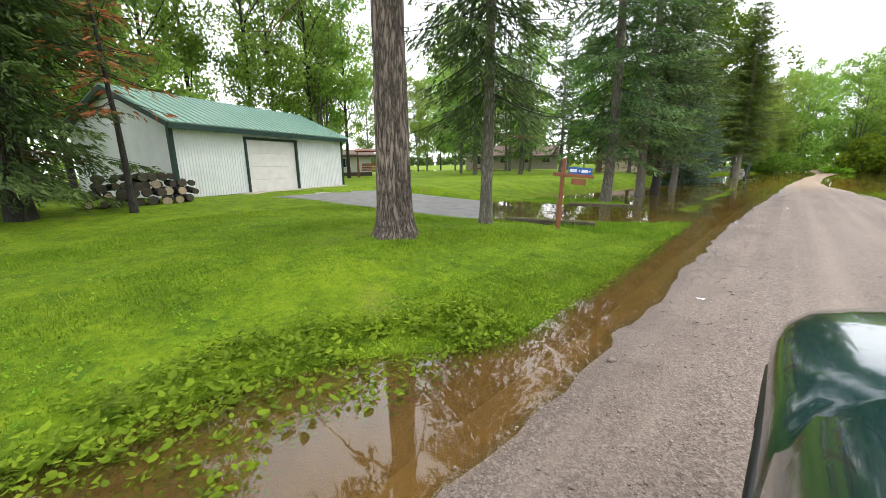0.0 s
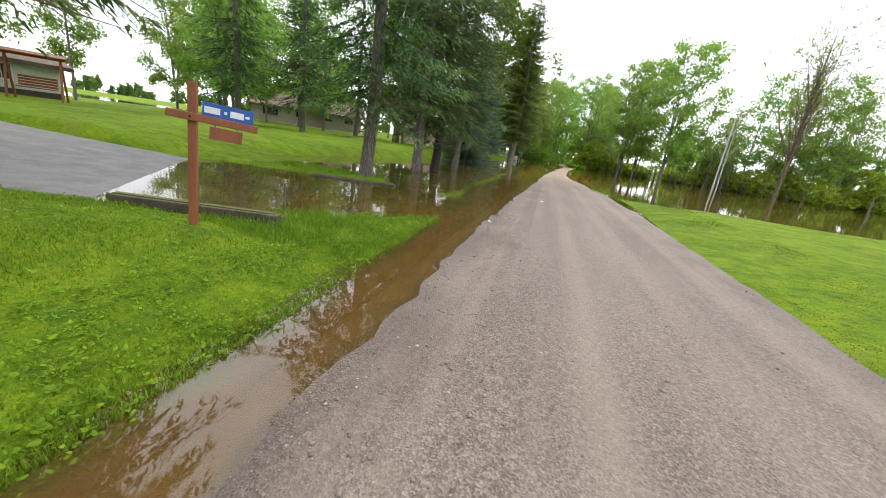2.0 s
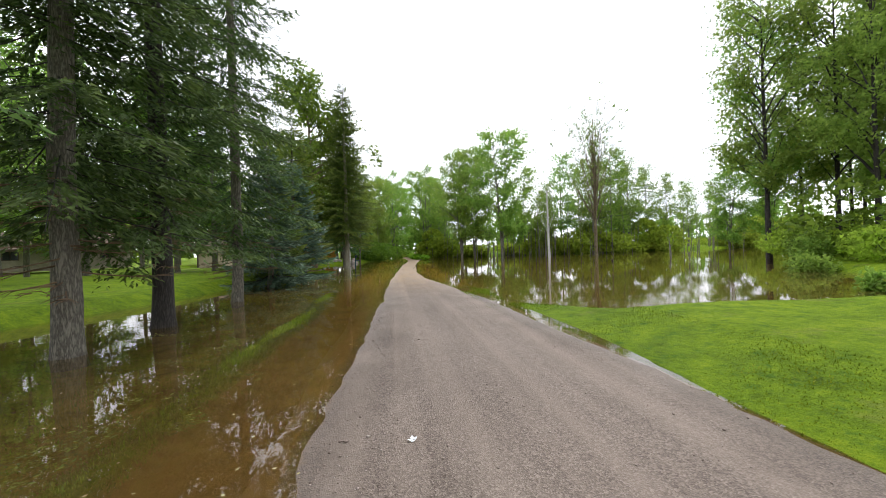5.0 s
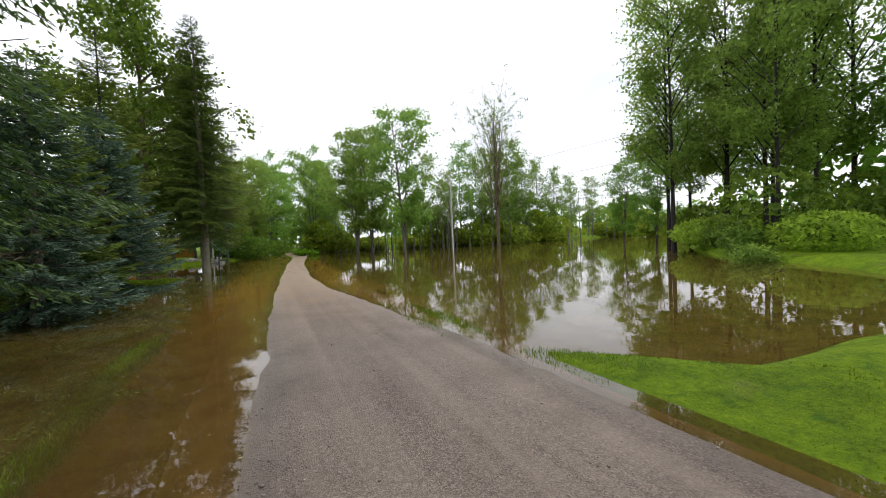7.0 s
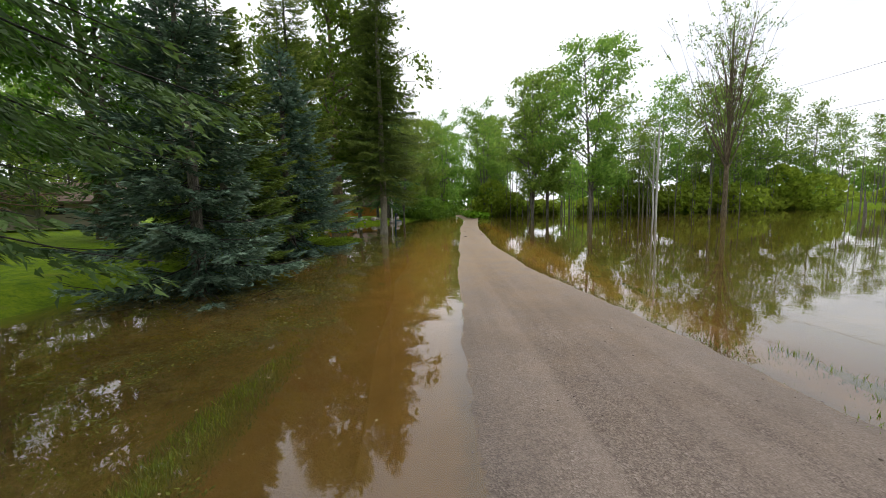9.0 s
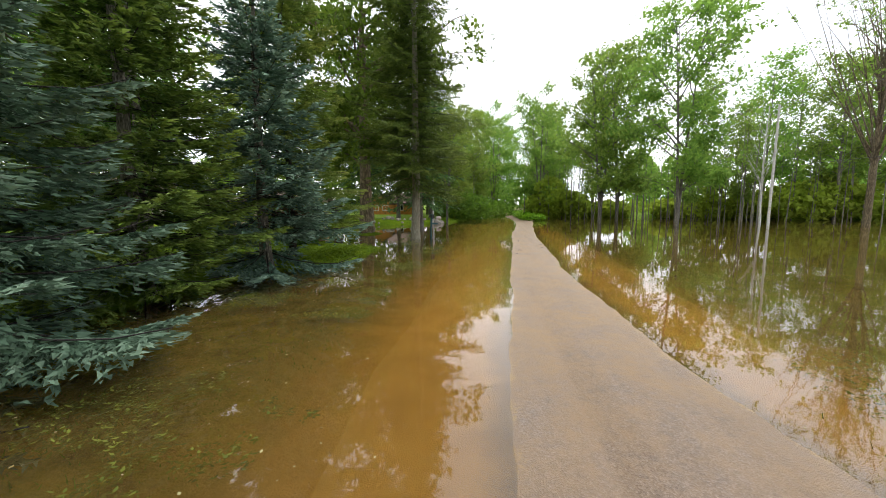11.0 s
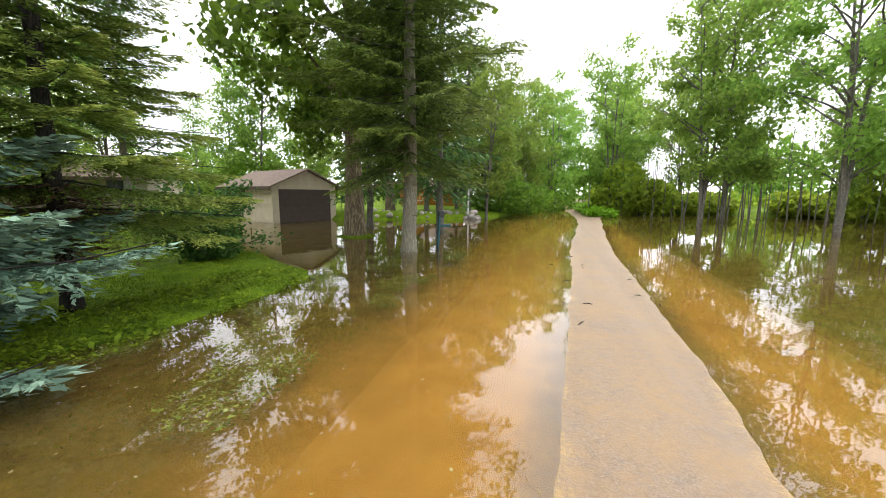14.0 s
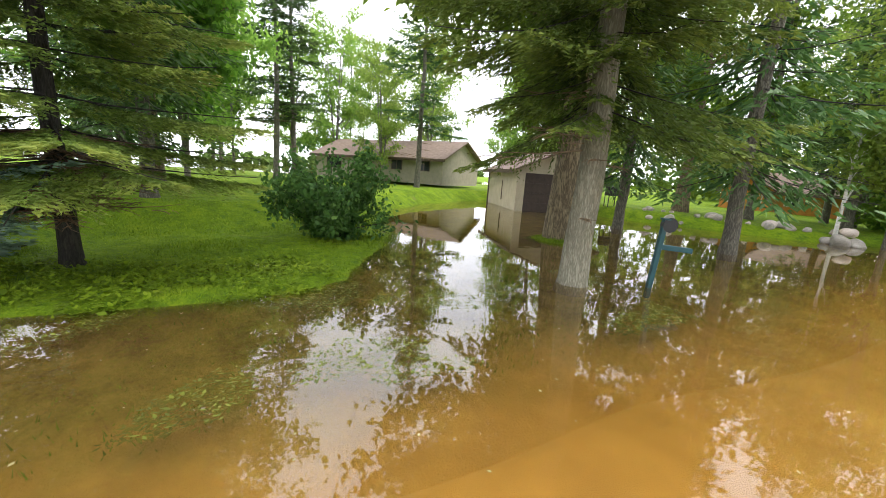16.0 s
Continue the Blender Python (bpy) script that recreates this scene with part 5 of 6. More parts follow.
pondweed("weeds", 6000, (-5.2, -2.2), (36.0, 50.5), 21, "olive drowned weeds just under the flood water")
pondweed("weeds", 4200, (-5.0, -1.7), (14.6, 34.0), 24, "olive drowned grass just under the flood water")
pondweed("weeds", 900, (3.0, 5.5), (30.0, 44.0), 27, "olive drowned grass beside the drowned road")


def gravel(name, count, xs, ys, seed, label, size=0.0085):
    """Loose stones on the road, each a small eight-sided lump."""
    r = np.random.default_rng(seed)
    x, y = r.uniform(*xs, count), r.uniform(*ys, count)
    z = road_height(x, y)
    ok = z > -0.01
    x, y, z = x[ok], y[ok], z[ok]
    n = len(x)
    s = size * r.lognormal(0, 0.45, n)
    oct_ = np.array([(1, 0, 0), (0, 1, 0), (-1, 0, 0), (0, -1, 0), (0, 0, 0.6), (0, 0, -0.6)])
    v = oct_[None] * s[:, None, None] * r.uniform(0.6, 1.3, (n, 6, 1))
    a = r.uniform(0, 6.3, n)
    c, si = np.cos(a)[:, None], np.sin(a)[:, None]
    v = np.stack([v[..., 0] * c - v[..., 1] * si, v[..., 0] * si + v[..., 1] * c, v[..., 2]], -1)
    v = v + np.stack([x, y, z + s * 0.3], 1)[:, None]
    f = np.array([(0, 1, 4), (1, 2, 4), (2, 3, 4), (3, 0, 4), (1, 0, 5), (2, 1, 5), (3, 2, 5), (0, 3, 5)])
    ob = arrays(name, v.reshape(-1, 3), (np.arange(n)[:, None, None] * 6 + f[None]).reshape(-1, 3), STONE)
    return tagged(ob, label, "gravel", kind="stuff")


STONE = foliage("loose_stones", (0.13, 0.095, 0.078), (0.34, 0.28, 0.235), (0.66, 0.60, 0.54), 0.0, 0.8)
gravel("gravel", 8000, (-1.2, 0.1), (0.0, 24.0), 2, "loose brown and grey stones on the road", 0.0062)
gravel("gravel", 5000, (-0.9, 3.6), (2.0, 30.0), 3, "loose stones scattered over the road", 0.006)

# ---- the small things ----
BLUE_SIGN = plain("blue_sign_plate", (0.012, 0.07, 0.30), (0.02, 0.10, 0.40), 4, 0.35, 0, 0.05, 0.002)
SIGN_WHITE = plain("white_sign_bars", (0.6, 0.62, 0.66), (0.75, 0.77, 0.8), 8, 0.4, 0, 0.0)
TEAL = plain("teal_painted_wood", (0.005, 0.040, 0.048), (0.012, 0.075, 0.085), 5, 0.55, 0, 0.2, 0.005)
ROCK = plain("grey_fieldstone", (0.16, 0.14, 0.12), (0.46, 0.42, 0.37), 3, 0.85, 0, 0.6, 0.02)
ROCK_PINK = plain("pale_pink_fieldstone", (0.30, 0.24, 0.20), (0.62, 0.54, 0.48), 3, 0.85, 0, 0.6, 0.02)
CUT_WOOD = plain("cut_wood_ends", (0.28, 0.20, 0.12), (0.52, 0.42, 0.29), 9, 0.85, 0, 0.3, 0.01)
BLACK = plain("black_plastic", (0.008, 0.008, 0.009), (0.02, 0.02, 0.022), 6, 0.45, 0, 0.1, 0.003)


def house_sign():
    root = thing("sign_post", pose(-3.79, 8.21, 0.06, 0, 2.0, 33) @ Matrix.Scale(0.92, 4), "red-brown wooden post with crossarm and blue number plate", "sign")
    part("post", boxes(((0.095, 0.095, 1.78), (0, 0, 0.89)), bevel=0.012), RED_WOOD, root)
    part("crossarm", moved(boxes(((0.98, 0.07, 0.09), (0.24, -0.083, 0)), bevel=0.01), 0, 0, 1.38, 0, 3, 0), RED_WOOD, root)
    plate = part("plate", moved(boxes(((0.56, 0.02, 0.17), (0.40, -0.075, 0)), bevel=0.004), 0, 0, 1.50, 0, 3, 0), BLUE_SIGN, root, "blue number plate")
    for x, w in ((0.23, 0.17), (0.375, 0.03), (0.50, 0.15), (0.615, 0.045)):
        part("bar", moved(boxes(((w, 0.006, 0.075 if w > 0.05 else 0.03), (x, -0.089, 0))), 0, 0, 1.50, 0, 3, 0), SIGN_WHITE, plate)
    part("hanging_board", moved(boxes(((0.36, 0.03, 0.15), (0.38, -0.083, 0)), bevel=0.006), 0, 0, 1.235, 0, 3, 0), RED_WOOD, root)
    for x in (0.26, 0.50):
        part("hook", moved(boxes(((0.012, 0.012, 0.06), (x, -0.083, 0)), bevel=0.003), 0, 0, 1.32), BLACK, root)
    part("knot", moved(boxes(((0.03, 0.012, 0.03), (0, -0.122, 0)), bevel=0.005), 0, 0, 1.38), BLACK, root)


house_sign()


def timber(a, b, h, label, sunk=0.06):
    a, b = Vector(a), Vector(b)
    d = b - a
    root = thing("landscape_timber", pose(*((a + b) / 2), 0, 0, math.degrees(math.atan2(d.y, d.x))), label, "timber")
    part("beam", boxes(((d.length, 0.16, h + sunk), (0, 0, (h - sunk) / 2)), bevel=0.02), OLD_WOOD, root)
    part("moss", boxes(((d.length * 0.96, 0.10, 0.02), (0, 0.03, h + 0.004)), bevel=0.006), WEED_MOSS, root, "thin green moss")


WEED_MOSS = plain("moss_on_timber", (0.05, 0.06, 0.012), (0.13, 0.14, 0.03), 14, 0.95, 0, 0.5, 0.01)
timber((-5.36, 8.36, 0.02), (-3.19, 8.98, 0.02), 0.16, "weathered dark timber edging the flooded driveway")
timber((-6.25, 14.22, 0.0), (-3.97, 14.92, 0.0), 0.05, "half-drowned dark timber across the flooded driveway")
for sx, sy in ((-3.1, 8.98), (-3.9, 14.98)):
    root = thing("marker_stake", pose(sx, sy, -0.1, 3, 2, 0), "thin pale marker stake standing in water", "stake")
    part("rod", boxes(((0.012, 0.012, 0.72), (0, 0, 0.36)), bevel=0.003), GREY_BARK if sx > -4 else OLD_WOOD, root)


def teal_cross():
    root = thing("mailbox_post", pose(-3.5, 51.2, -0.25, 0, 4, 60), "teal painted wooden post with a side arm standing in water", "post")
    part("post", boxes(((0.085, 0.085, 1.5), (0, 0, 0.75)), bevel=0.012), TEAL, root)
    part("arm", boxes(((0.62, 0.08, 0.09), (0.27, 0, 1.02)), bevel=0.01), TEAL, root)
    bm = bmesh.new()
    bmesh.ops.create_cone(bm, cap_ends=True, segments=18, radius1=0.13, radius2=0.13, depth=0.10)
    part("round_plate", moved(bm, 0.08, 0.0, 1.42, 90, 0, 0), BLACK, root)
    part("cap", boxes(((0.13, 0.13, 0.03), (0, 0, 1.515)), bevel=0.008), TEAL, root)


teal_cross()


def rock(at, size, seed, material, label):
    r = np.random.default_rng(seed)
    bm = bmesh.new()
    bmesh.ops.create_icosphere(bm, subdivisions=3, radius=1.0)
    dirs = r.normal(size=(9, 3))
    cut = r.uniform(0.55, 0.95, 9)
    for v in bm.verts:
        p = np.array(v.co)
        for d, c in zip(unit(dirs), cut):
            over = p @ d - c
            if over > 0:
                p = p - d * over * 0.8
        p = p * (1 + 0.05 * noise.noise(Vector(p * 2.5 + seed)))
        v.co = p * size * np.array([1.0, 0.85, 0.75])
    root = part("rock", bm, material, None, "", True)
    root.matrix_world = pose(*at, 0, 0, r.uniform(0, 360))
    tagged(root, label, "rock", "rocks along the flooded garden")
    return root


rr = random.Random(12)
for i in range(26):
    k = (i + rr.uniform(-0.4, 0.4)) / 25
    px, py = -12.4 + 7.2 * k + rr.uniform(-0.3, 0.3), 63.6 + 3.6 * k + rr.uniform(-0.7, 0.7)
    size = 0.12 + 0.22 * rr.random() ** 1.6
    pink = rr.random() < 0.3
    rock((px, py, max(ground_at(px, py), -0.05) + size * 0.25), size, i, ROCK_PINK if pink else ROCK, "pale pinkish fieldstone at the water's edge" if pink else "rounded grey fieldstone at the water's edge")
for dx, dy, dz, s in ((0, 0, 0.15, 0.42), (0.45, 0.25, 0.12, 0.36), (0.15, 0.15, 0.55, 0.30), (-0.4, 0.2, 0.1, 0.3)):
    rock((-5.2 + dx, 66.0 + dy, dz), s, int(100 * s) + 7, ROCK_PINK if dz > 0.5 else ROCK, "fieldstone heaped in a small cairn")


def playhouse(m):
    W, D, E_, R_ = 3.2, 4.4, 1.9, 2.9
    root = thing("playhouse", m, "orange stained wooden cabin with dark roof edge", "cabin")
    for name, x0, y0, ln, rz in (("front_wall", 0, 0, W, 0), ("side_wall", 0, D, D, -90), ("side_wall", W, 0, D, 90), ("back_wall", W, D, W, 180)):
        holder = part(name, moved(boxes(((ln, 0.06, E_), (ln / 2, 0.03, E_ / 2))), x0, y0, 0, 0, 0, rz), ORANGE_WOOD, root)
        if name == "front_wall":
            for i in range(12):
                part("board", boxes(((W + 0.04, 0.03, 0.15), (W / 2, -0.017, 0.08 + i * 0.158)), bevel=0.012), ORANGE_WOOD, holder)
    part("gable", prism([(0, E_), (W, E_), (W / 2, R_)], 0.06), ORANGE_WOOD, root)
    gable_roof(root, W, D, E_, R_, 0.3, BROWN_DOOR, "y")
    window_on(root, 0.9, 1.15, 0.7, 0.6, WHITE_TRIM)
    window_on(root, 2.2, 1.15, 0.7, 0.6, WHITE_TRIM)
    return root


playhouse(pose(-16.2, 79.0, 0.3, 0, 0, 20))
low_house("cabin", pose(-13.4, 80.5, 0.3, 0, 0, 30), 4.5, 4.0, 2.0, 3.2, ORANGE_WOOD, BROWN_ROOF, "orange stained log cabin with a red-brown roof", [(1.2, 1.2, 0.7, 0.7)], WHITE_TRIM)


def shrub(name, at, height, spread, seed, leaves, material, label, leaf=0.10):
    r = np.random.default_rng(seed)
    root = thing(name, pose(*at), label, "bush")
    stems, tips = [], []
    for _ in range(46):
        a, k = r.uniform(0, 6.3), r.uniform(0.35, 1.0)
        h, o = height * (0.35 + 0.75 * r.random()) * (1.1 - 0.4 * k), spread * k * r.uniform(0.7, 1.25)
        s = np.linspace(0, 1, 5)
        p = np.stack([o * s ** 1.3 * np.cos(a), o * s ** 1.3 * np.sin(a), h * s - 0.12 * h * s ** 3], 1) + np.cumsum(r.normal(0, 0.02, (5, 3)), 0)
        p[0, 2] = -0.2
        stems.append(tube(p, 0.014 * (1.15 - s), 4))
        tips += [p[1] * (1 - u) + p[4] * u for u in r.uniform(-0.2, 1.05, 12)]
    tips = np.array(tips)
    c = tips[r.integers(0, len(tips), leaves)] + r.normal(0, 0.13, (leaves, 3))
    c[:, 2] = np.maximum(c[:, 2], 0.05)
    w = unit(r.normal(size=(leaves, 3)) + np.array([[0, 0, -0.3]]))
    ln = leaf * r.uniform(0.6, 1.4, leaves)
    arrays("stem", *joined(stems), DARK_BARK, root)
    arrays("crown", *blades(c, w, crosswise(w, r), ln, ln * 0.6, 0.15), material, root)
    return root


shrub("bush", (-8.95, 46.65, 0.03), 2.55, 1.7, 3, 11000, BUSH, "dark green leafy bush at the flood's edge", 0.125)
for sx, sy, hh, sd in ((12.6, 20.6, 0.8, 5), (19.5, 28.6, 1.2, 6), (21.6, 30.2, 1.5, 7), (14.2, 22.4, 0.7, 8), (24.5, 32.6, 1.9, 9)):
    shrub("bush", (sx, sy, ground_at(sx, sy)), hh, hh * 0.75, sd, 3600, LEAF_LIGHT, "yellow-green shrub on the bank by the flood", 0.16)


def wood_pile():
    r = random.Random(4)
    for i in range(34):
        row, col = divmod(i, 9)
        x = -12.5 - 0.16 * row + r.uniform(-0.05, 0.05)
        y = 0.75 + col * 0.26 + row * 0.10 + r.uniform(-0.05, 0.05)
        z = ground_at(x, y) + 0.10 + row * 0.20 + r.uniform(-0.02, 0.02)
        rad = r.uniform(0.09, 0.14)
        root = thing("log", pose(x, y, z, 0, r.uniform(84, 96), r.uniform(-14, 14)), "split firewood log in a dark wet stack", "log", "stacked firewood")
        bm = bmesh.new()
        bmesh.ops.create_cone(bm, cap_ends=True, segments=9, radius1=rad, radius2=rad * 0.93, depth=0.5)
        for v in bm.verts:
            v.co.x *= r.uniform(0.85, 1.1)
        part("bark", bm, DARK_BARK, root)
        for s in (-1, 1):
            bm = bmesh.new()
            bmesh.ops.create_cone(bm, cap_ends=True, segments=9, radius1=rad * 0.86, radius2=rad * 0.86, depth=0.012)
            part("cut_end", moved(bm, 0, 0, s * 0.252), CUT_WOOD if r.random() < 0.12 else OLD_WOOD, root)


wood_pile()


def bare_tree(name, at, height, r, seed, material, label, twigs=60, leaves=0, vase=False):
    root = thing(name, pose(*at), label, "tree")
    rg = np.random.default_rng(seed)
    arrays("trunk", *trunk_mesh(height, r, seed, 0.0, 1.2, 9, 0.03), material, root, smooth=True)
    limbs, tips = [], []
    for _ in range(twigs):
        k = rg.uniform(0.25, 1)
        z, a, ln = height * k, rg.uniform(0, 6.3), (1.1 - k) * height * rg.uniform(0.12, 0.24) + 0.4
        if vase:
            k = rg.uniform(0.22, 0.8)
            z, ln = height * k, height * (1.04 - k) * rg.uniform(0.55, 0.9)
        s = np.linspace(0, 1, 4)
        wide = rg.uniform(0.15, 0.55) if vase else 0.55
        p = np.stack([ln * wide * s * np.cos(a), ln * wide * s * np.sin(a), z + ln * ((0.80 if vase else 0.95) * s + (0.2 if vase else 0.1) * s ** 2)], 1) + np.cumsum(rg.normal(0, 0.22 if vase else 0.04, (4, 3)), 0) * s[:, None]
        limbs.append(tube(p, 0.05 * r / 0.15 * (1.15 - s) * (1.2 - k), 3))
        for _ in range(5):
            j = rg.integers(1, 4)
            e = p[j] + unit(np.array([np.cos(a), np.sin(a), 1.3]) + rg.normal(0, 0.6, 3)) * ln * 0.25
            limbs.append(tube(np.stack([p[j], e]), [0.018, 0.010], 3))
            tips.append(p[j] + (e - p[j]) * rg.uniform(0.2, 1.0))
    arrays("branchwork", *joined(limbs), material, root)
    if leaves:
        tips = np.array(tips)
        c = tips[rg.integers(0, len(tips), leaves)] + rg.normal(0, 0.14, (leaves, 3))
        w = unit(rg.normal(size=(leaves, 3)))
        ln = 0.22 * rg.uniform(0.6, 1.3, leaves)
        arrays("crown", *blades(c, w, crosswise(w, rg), ln, ln * 0.6), LEAF_LIGHT, root)
    return root


bare_tree("dead_tree", (28.9, 63.0, -0.3), 20, 0.24, 3, OAK_BARK, "tall half-dead tree with bare upright twigs standing in the flood", 64, 2600, True)


def utility_pole(x, y):
    root = thing("utility_pole", pose(x, y, ground_at(x, y)), "pale weathered wooden utility pole standing in the flood", "pole", "poles of the power line")
    arrays("shaft", *tube([(0, 0, -0.6), (0, 0, 3), (0.02, 0, 6), (0.03, 0, 9.4)], [0.10, 0.092, 0.082, 0.07], 12), WHITE_BARK, root, smooth=True)
    for z in (4.75, 7.15, 9.2):
        part("insulator", boxes(((0.08, 0.08, 0.14), (0.12, 0, z)), bevel=0.02), GREY_BARK, root)
    return root


POLES = ((21.4, 62.2), (30.6, 14.0))
for pole_x, pole_y in POLES:
    utility_pole(pole_x, pole_y)
for wz in (4.75, 7.15, 9.2):
    (ax, ay), (bx, by) = POLES
    s = np.linspace(0, 1, 25)
    line = np.stack([ax + 0.18 + (bx - ax) * s, ay + (by - ay) * s, wz + ground_at(ax, ay) * (1 - s) + ground_at(bx, by) * s - 0.9 * s * (1 - s)], 1)
    wire = arrays("overhead_wire", *tube(line, [0.014] * 25, 5), BLACK)
    tagged(wire, "thin dark power line strung between wooden poles", "wire", "wires of the power line")


def grill(m):
    root = thing("grill", m, "black covered barbecue grill beside the garage door", "grill")
    part("lid", boxes(((0.75, 0.5, 0.32), (0, 0, 1.0)), bevel=0.1), BLACK, root)
    part("firebox", boxes(((0.72, 0.48, 0.22), (0, 0, 0.74)), bevel=0.03), BLACK, root)
    part("side_shelf", boxes(((0.34, 0.42, 0.03), (0.55, 0, 0.82)), bevel=0.008), OLD_WOOD, root)
    for x in (-0.32, 0.32):
        for y in (-0.2, 0.2):
            part("leg", boxes(((0.04, 0.04, 0.66), (x, y, 0.33)), bevel=0.008), BLACK, root)


gx, gy = (pose(-16.4, 58.3, 0, 0, 0, 70.6) @ Vector((5.5, -0.55, 0)))[:2]
grill(pose(gx, gy, ground_at(gx, gy), 0, 0, 70.6))


def litter(name, at, seed, label, size=0.05):
    """One curled fallen leaf."""
    r = np.random.default_rng(seed)
    n = 5
    a = r.uniform(0, 6.3, n)
    w = unit(np.stack([np.cos(a), np.sin(a), r.uniform(0.0, 0.5, n)], 1))
    ob = arrays(name, *blades(np.zeros((n, 3)) + [0, 0, 0.008], w, unit(np.cross(w, [[0, 0, 1.0]])), size * r.uniform(0.7, 1.3, n), size * 0.8, 0.2), SIGN_WHITE)
    ob.matrix_world = pose(*at)
    return tagged(ob, label, "leaf")


for lx, ly, sd in ((-0.41, 4.87, 1), (-0.75, 12.2, 2), (0.2, 16.8, 3)):
    litter("fallen_leaf", (lx, ly, float(road_height(np.array(lx), np.array(ly)))), sd, "torn white leaf lying on the wet gravel")
bare_tree("birch_trunk", (23.3, 66.0, -0.3), 11, 0.09, 6, WHITE_BARK, "slender pale birch standing in the flood", 24, 350)
bare_tree("birch_trunk", (1.0 - 3.2, 82.0, 0.0), 9, 0.08, 7, WHITE_BARK, "slender pale birch beside the far road", 24, 900)
bare_tree("snag", (33.0, 53.8, -0.4), 2.6, 0.12, 8, GREY_BARK, "broken grey stump standing in the flood", 2)
bare_tree("birch_trunk", (-5.6, 66.8, 0.0), 5, 0.07, 9, WHITE_BARK, "leaning pale birch beside the cairn", 14, 500)

# drift on the shallow water: sticks, leaves and petals
def drift():
    r = random.Random(8)
    for i in range(16):
        x, y = r.uniform(0.2, 2.2), r.uniform(44.0, 51)
        ln = r.uniform(0.06, 0.20)
        root = thing("stick", pose(x, y, 0.012, 0, 90, r.uniform(0, 180)), "short wet dark stick on the drowned road", "stick", "sticks on the drowned road")
        p = np.array([(0, 0, -ln / 2), (r.uniform(-0.02, 0.02), 0.0, 0), (0, r.uniform(-0.02, 0.02), ln / 2)])
        arrays("bark", *tube(p, [0.006, 0.009, 0.005], 5), DARK_BARK, root)
    rg = np.random.default_rng(9)
    n = 900
    x, y = rg.uniform(-4.5, 2.6, n), rg.uniform(14, 56, n)
    ok = land(x, y) < -0.03
    x, y = x[ok], y[ok]
    a = rg.uniform(0, 6.3, len(x))
    w = np.stack([np.cos(a), np.sin(a), a * 0], 1)
    side = np.cross(w, [[0, 0, 1.0]])
    ln = rg.uniform(0.015, 0.045, len(x))
    ob = arrays("drift_leaves", *blades(np.stack([x, y, x * 0 + 0.004], 1), w, side, ln, ln * 0.6, 0.05), PALE_LEAF)
    tagged(ob, "pale fallen leaves and petals afloat on the flood", "leaves", kind="stuff")


PALE_LEAF = foliage("pale_fallen_leaves", (0.20, 0.16, 0.05), (0.45, 0.40, 0.20), (0.75, 0.72, 0.6), 0.2)
drift()

# rust-red dead spray in the spruce by the wood pile
rust_root = thing("dead_spruce", pose(-11.2, 1.4, ground_at(-11.2, 1.4)), "small dead spruce with rust-red needles by the wood pile", "tree")
arrays("trunk", *trunk_mesh(5.2, 0.06, 22), DARK_BARK, rust_root, smooth=True)
rl, rs, _ = spruce_parts(5.2, 1.5, 2.4, 23, gap=0.4, fill=0.7, spray=0.2, width=0.05)
arrays("branchwork", *rl, DARK_BARK, rust_root)
arrays("crown", *rs, RUST, rust_root)


def garden_swing(m):
    root = thing("garden_swing", m, "red-brown wooden garden swing on the lawn by the lake", "swing")
    for x in (-0.95, 0.95):
        for s in (-1, 1):
            part("leg", moved(boxes(((0.09, 0.09, 2.1), (0, 0, 1.05)), bevel=0.01), x, s * 0.62, 0, s * 17, 0, 0), RED_WOOD, root)
    part("crossbeam", boxes(((2.3, 0.12, 0.12), (0, 0, 2.02)), bevel=0.015), RED_WOOD, root)
    seat = part("seat", boxes(((1.4, 0.5, 0.05), (0, 0, 0.55)), bevel=0.01), RED_WOOD, root)
    for k in range(4):
        part("slat", boxes(((1.4, 0.03, 0.10), (0, 0.26 + 0.02 * k, 0.66 + 0.13 * k)), bevel=0.006), RED_WOOD, seat)
    part("canopy", moved(boxes(((2.4, 1.3, 0.05), (0, 0, 0)), bevel=0.012), 0, 0, 2.14, 8, 0, 0), RED_WOOD, root)


garden_swing(pose(-24.8, 18.4, ground_at(-24.8, 18.4), 0, 0, 50))

# ---- the green truck standing on the road ----
def paint(name):
    m, nt, p, _ = nodes_of(name)
    v = place(nt)
    fine = noise_of(nt, v, 60.0, 2)
    link(nt, ramp(nt, noise_of(nt, v, 3.0, 4), (0.3, (0.006, 0.030, 0.031)), (0.7, (0.011, 0.046, 0.046))), p.inputs["Base Color"])
    p.inputs["Roughness"].default_value, p.inputs["Metallic"].default_value = 0.2, 0.2
    p.inputs["Coat Weight"].default_value, p.inputs["Coat Roughness"].default_value = 1.0, 0.04
    wet = nt.nodes.new("ShaderNodeTexVoronoi")
    wet.inputs["Scale"].default_value = 30.0
    link(nt, v, wet.inputs["Vector"])
    drop = math_node(nt, "SUBTRACT", 0.30, wet.outputs["Distance"], True)
    link(nt, bump(nt, math_node(nt, "MULTIPLY", drop, noise_of(nt, v, 9.0, 2)), 0.5, 0.008), p.inputs["Coat Normal"])
    return m


def glass():
    m, nt, p, _ = nodes_of("windscreen_glass")
    p.inputs["Base Color"].default_value = (0.62, 0.78, 0.72, 1)
    p.inputs["Roughness"].default_value = 0.03
    p.inputs["Transmission Weight"].default_value = 1.0
    p.inputs["IOR"].default_value = 1.45
    return m


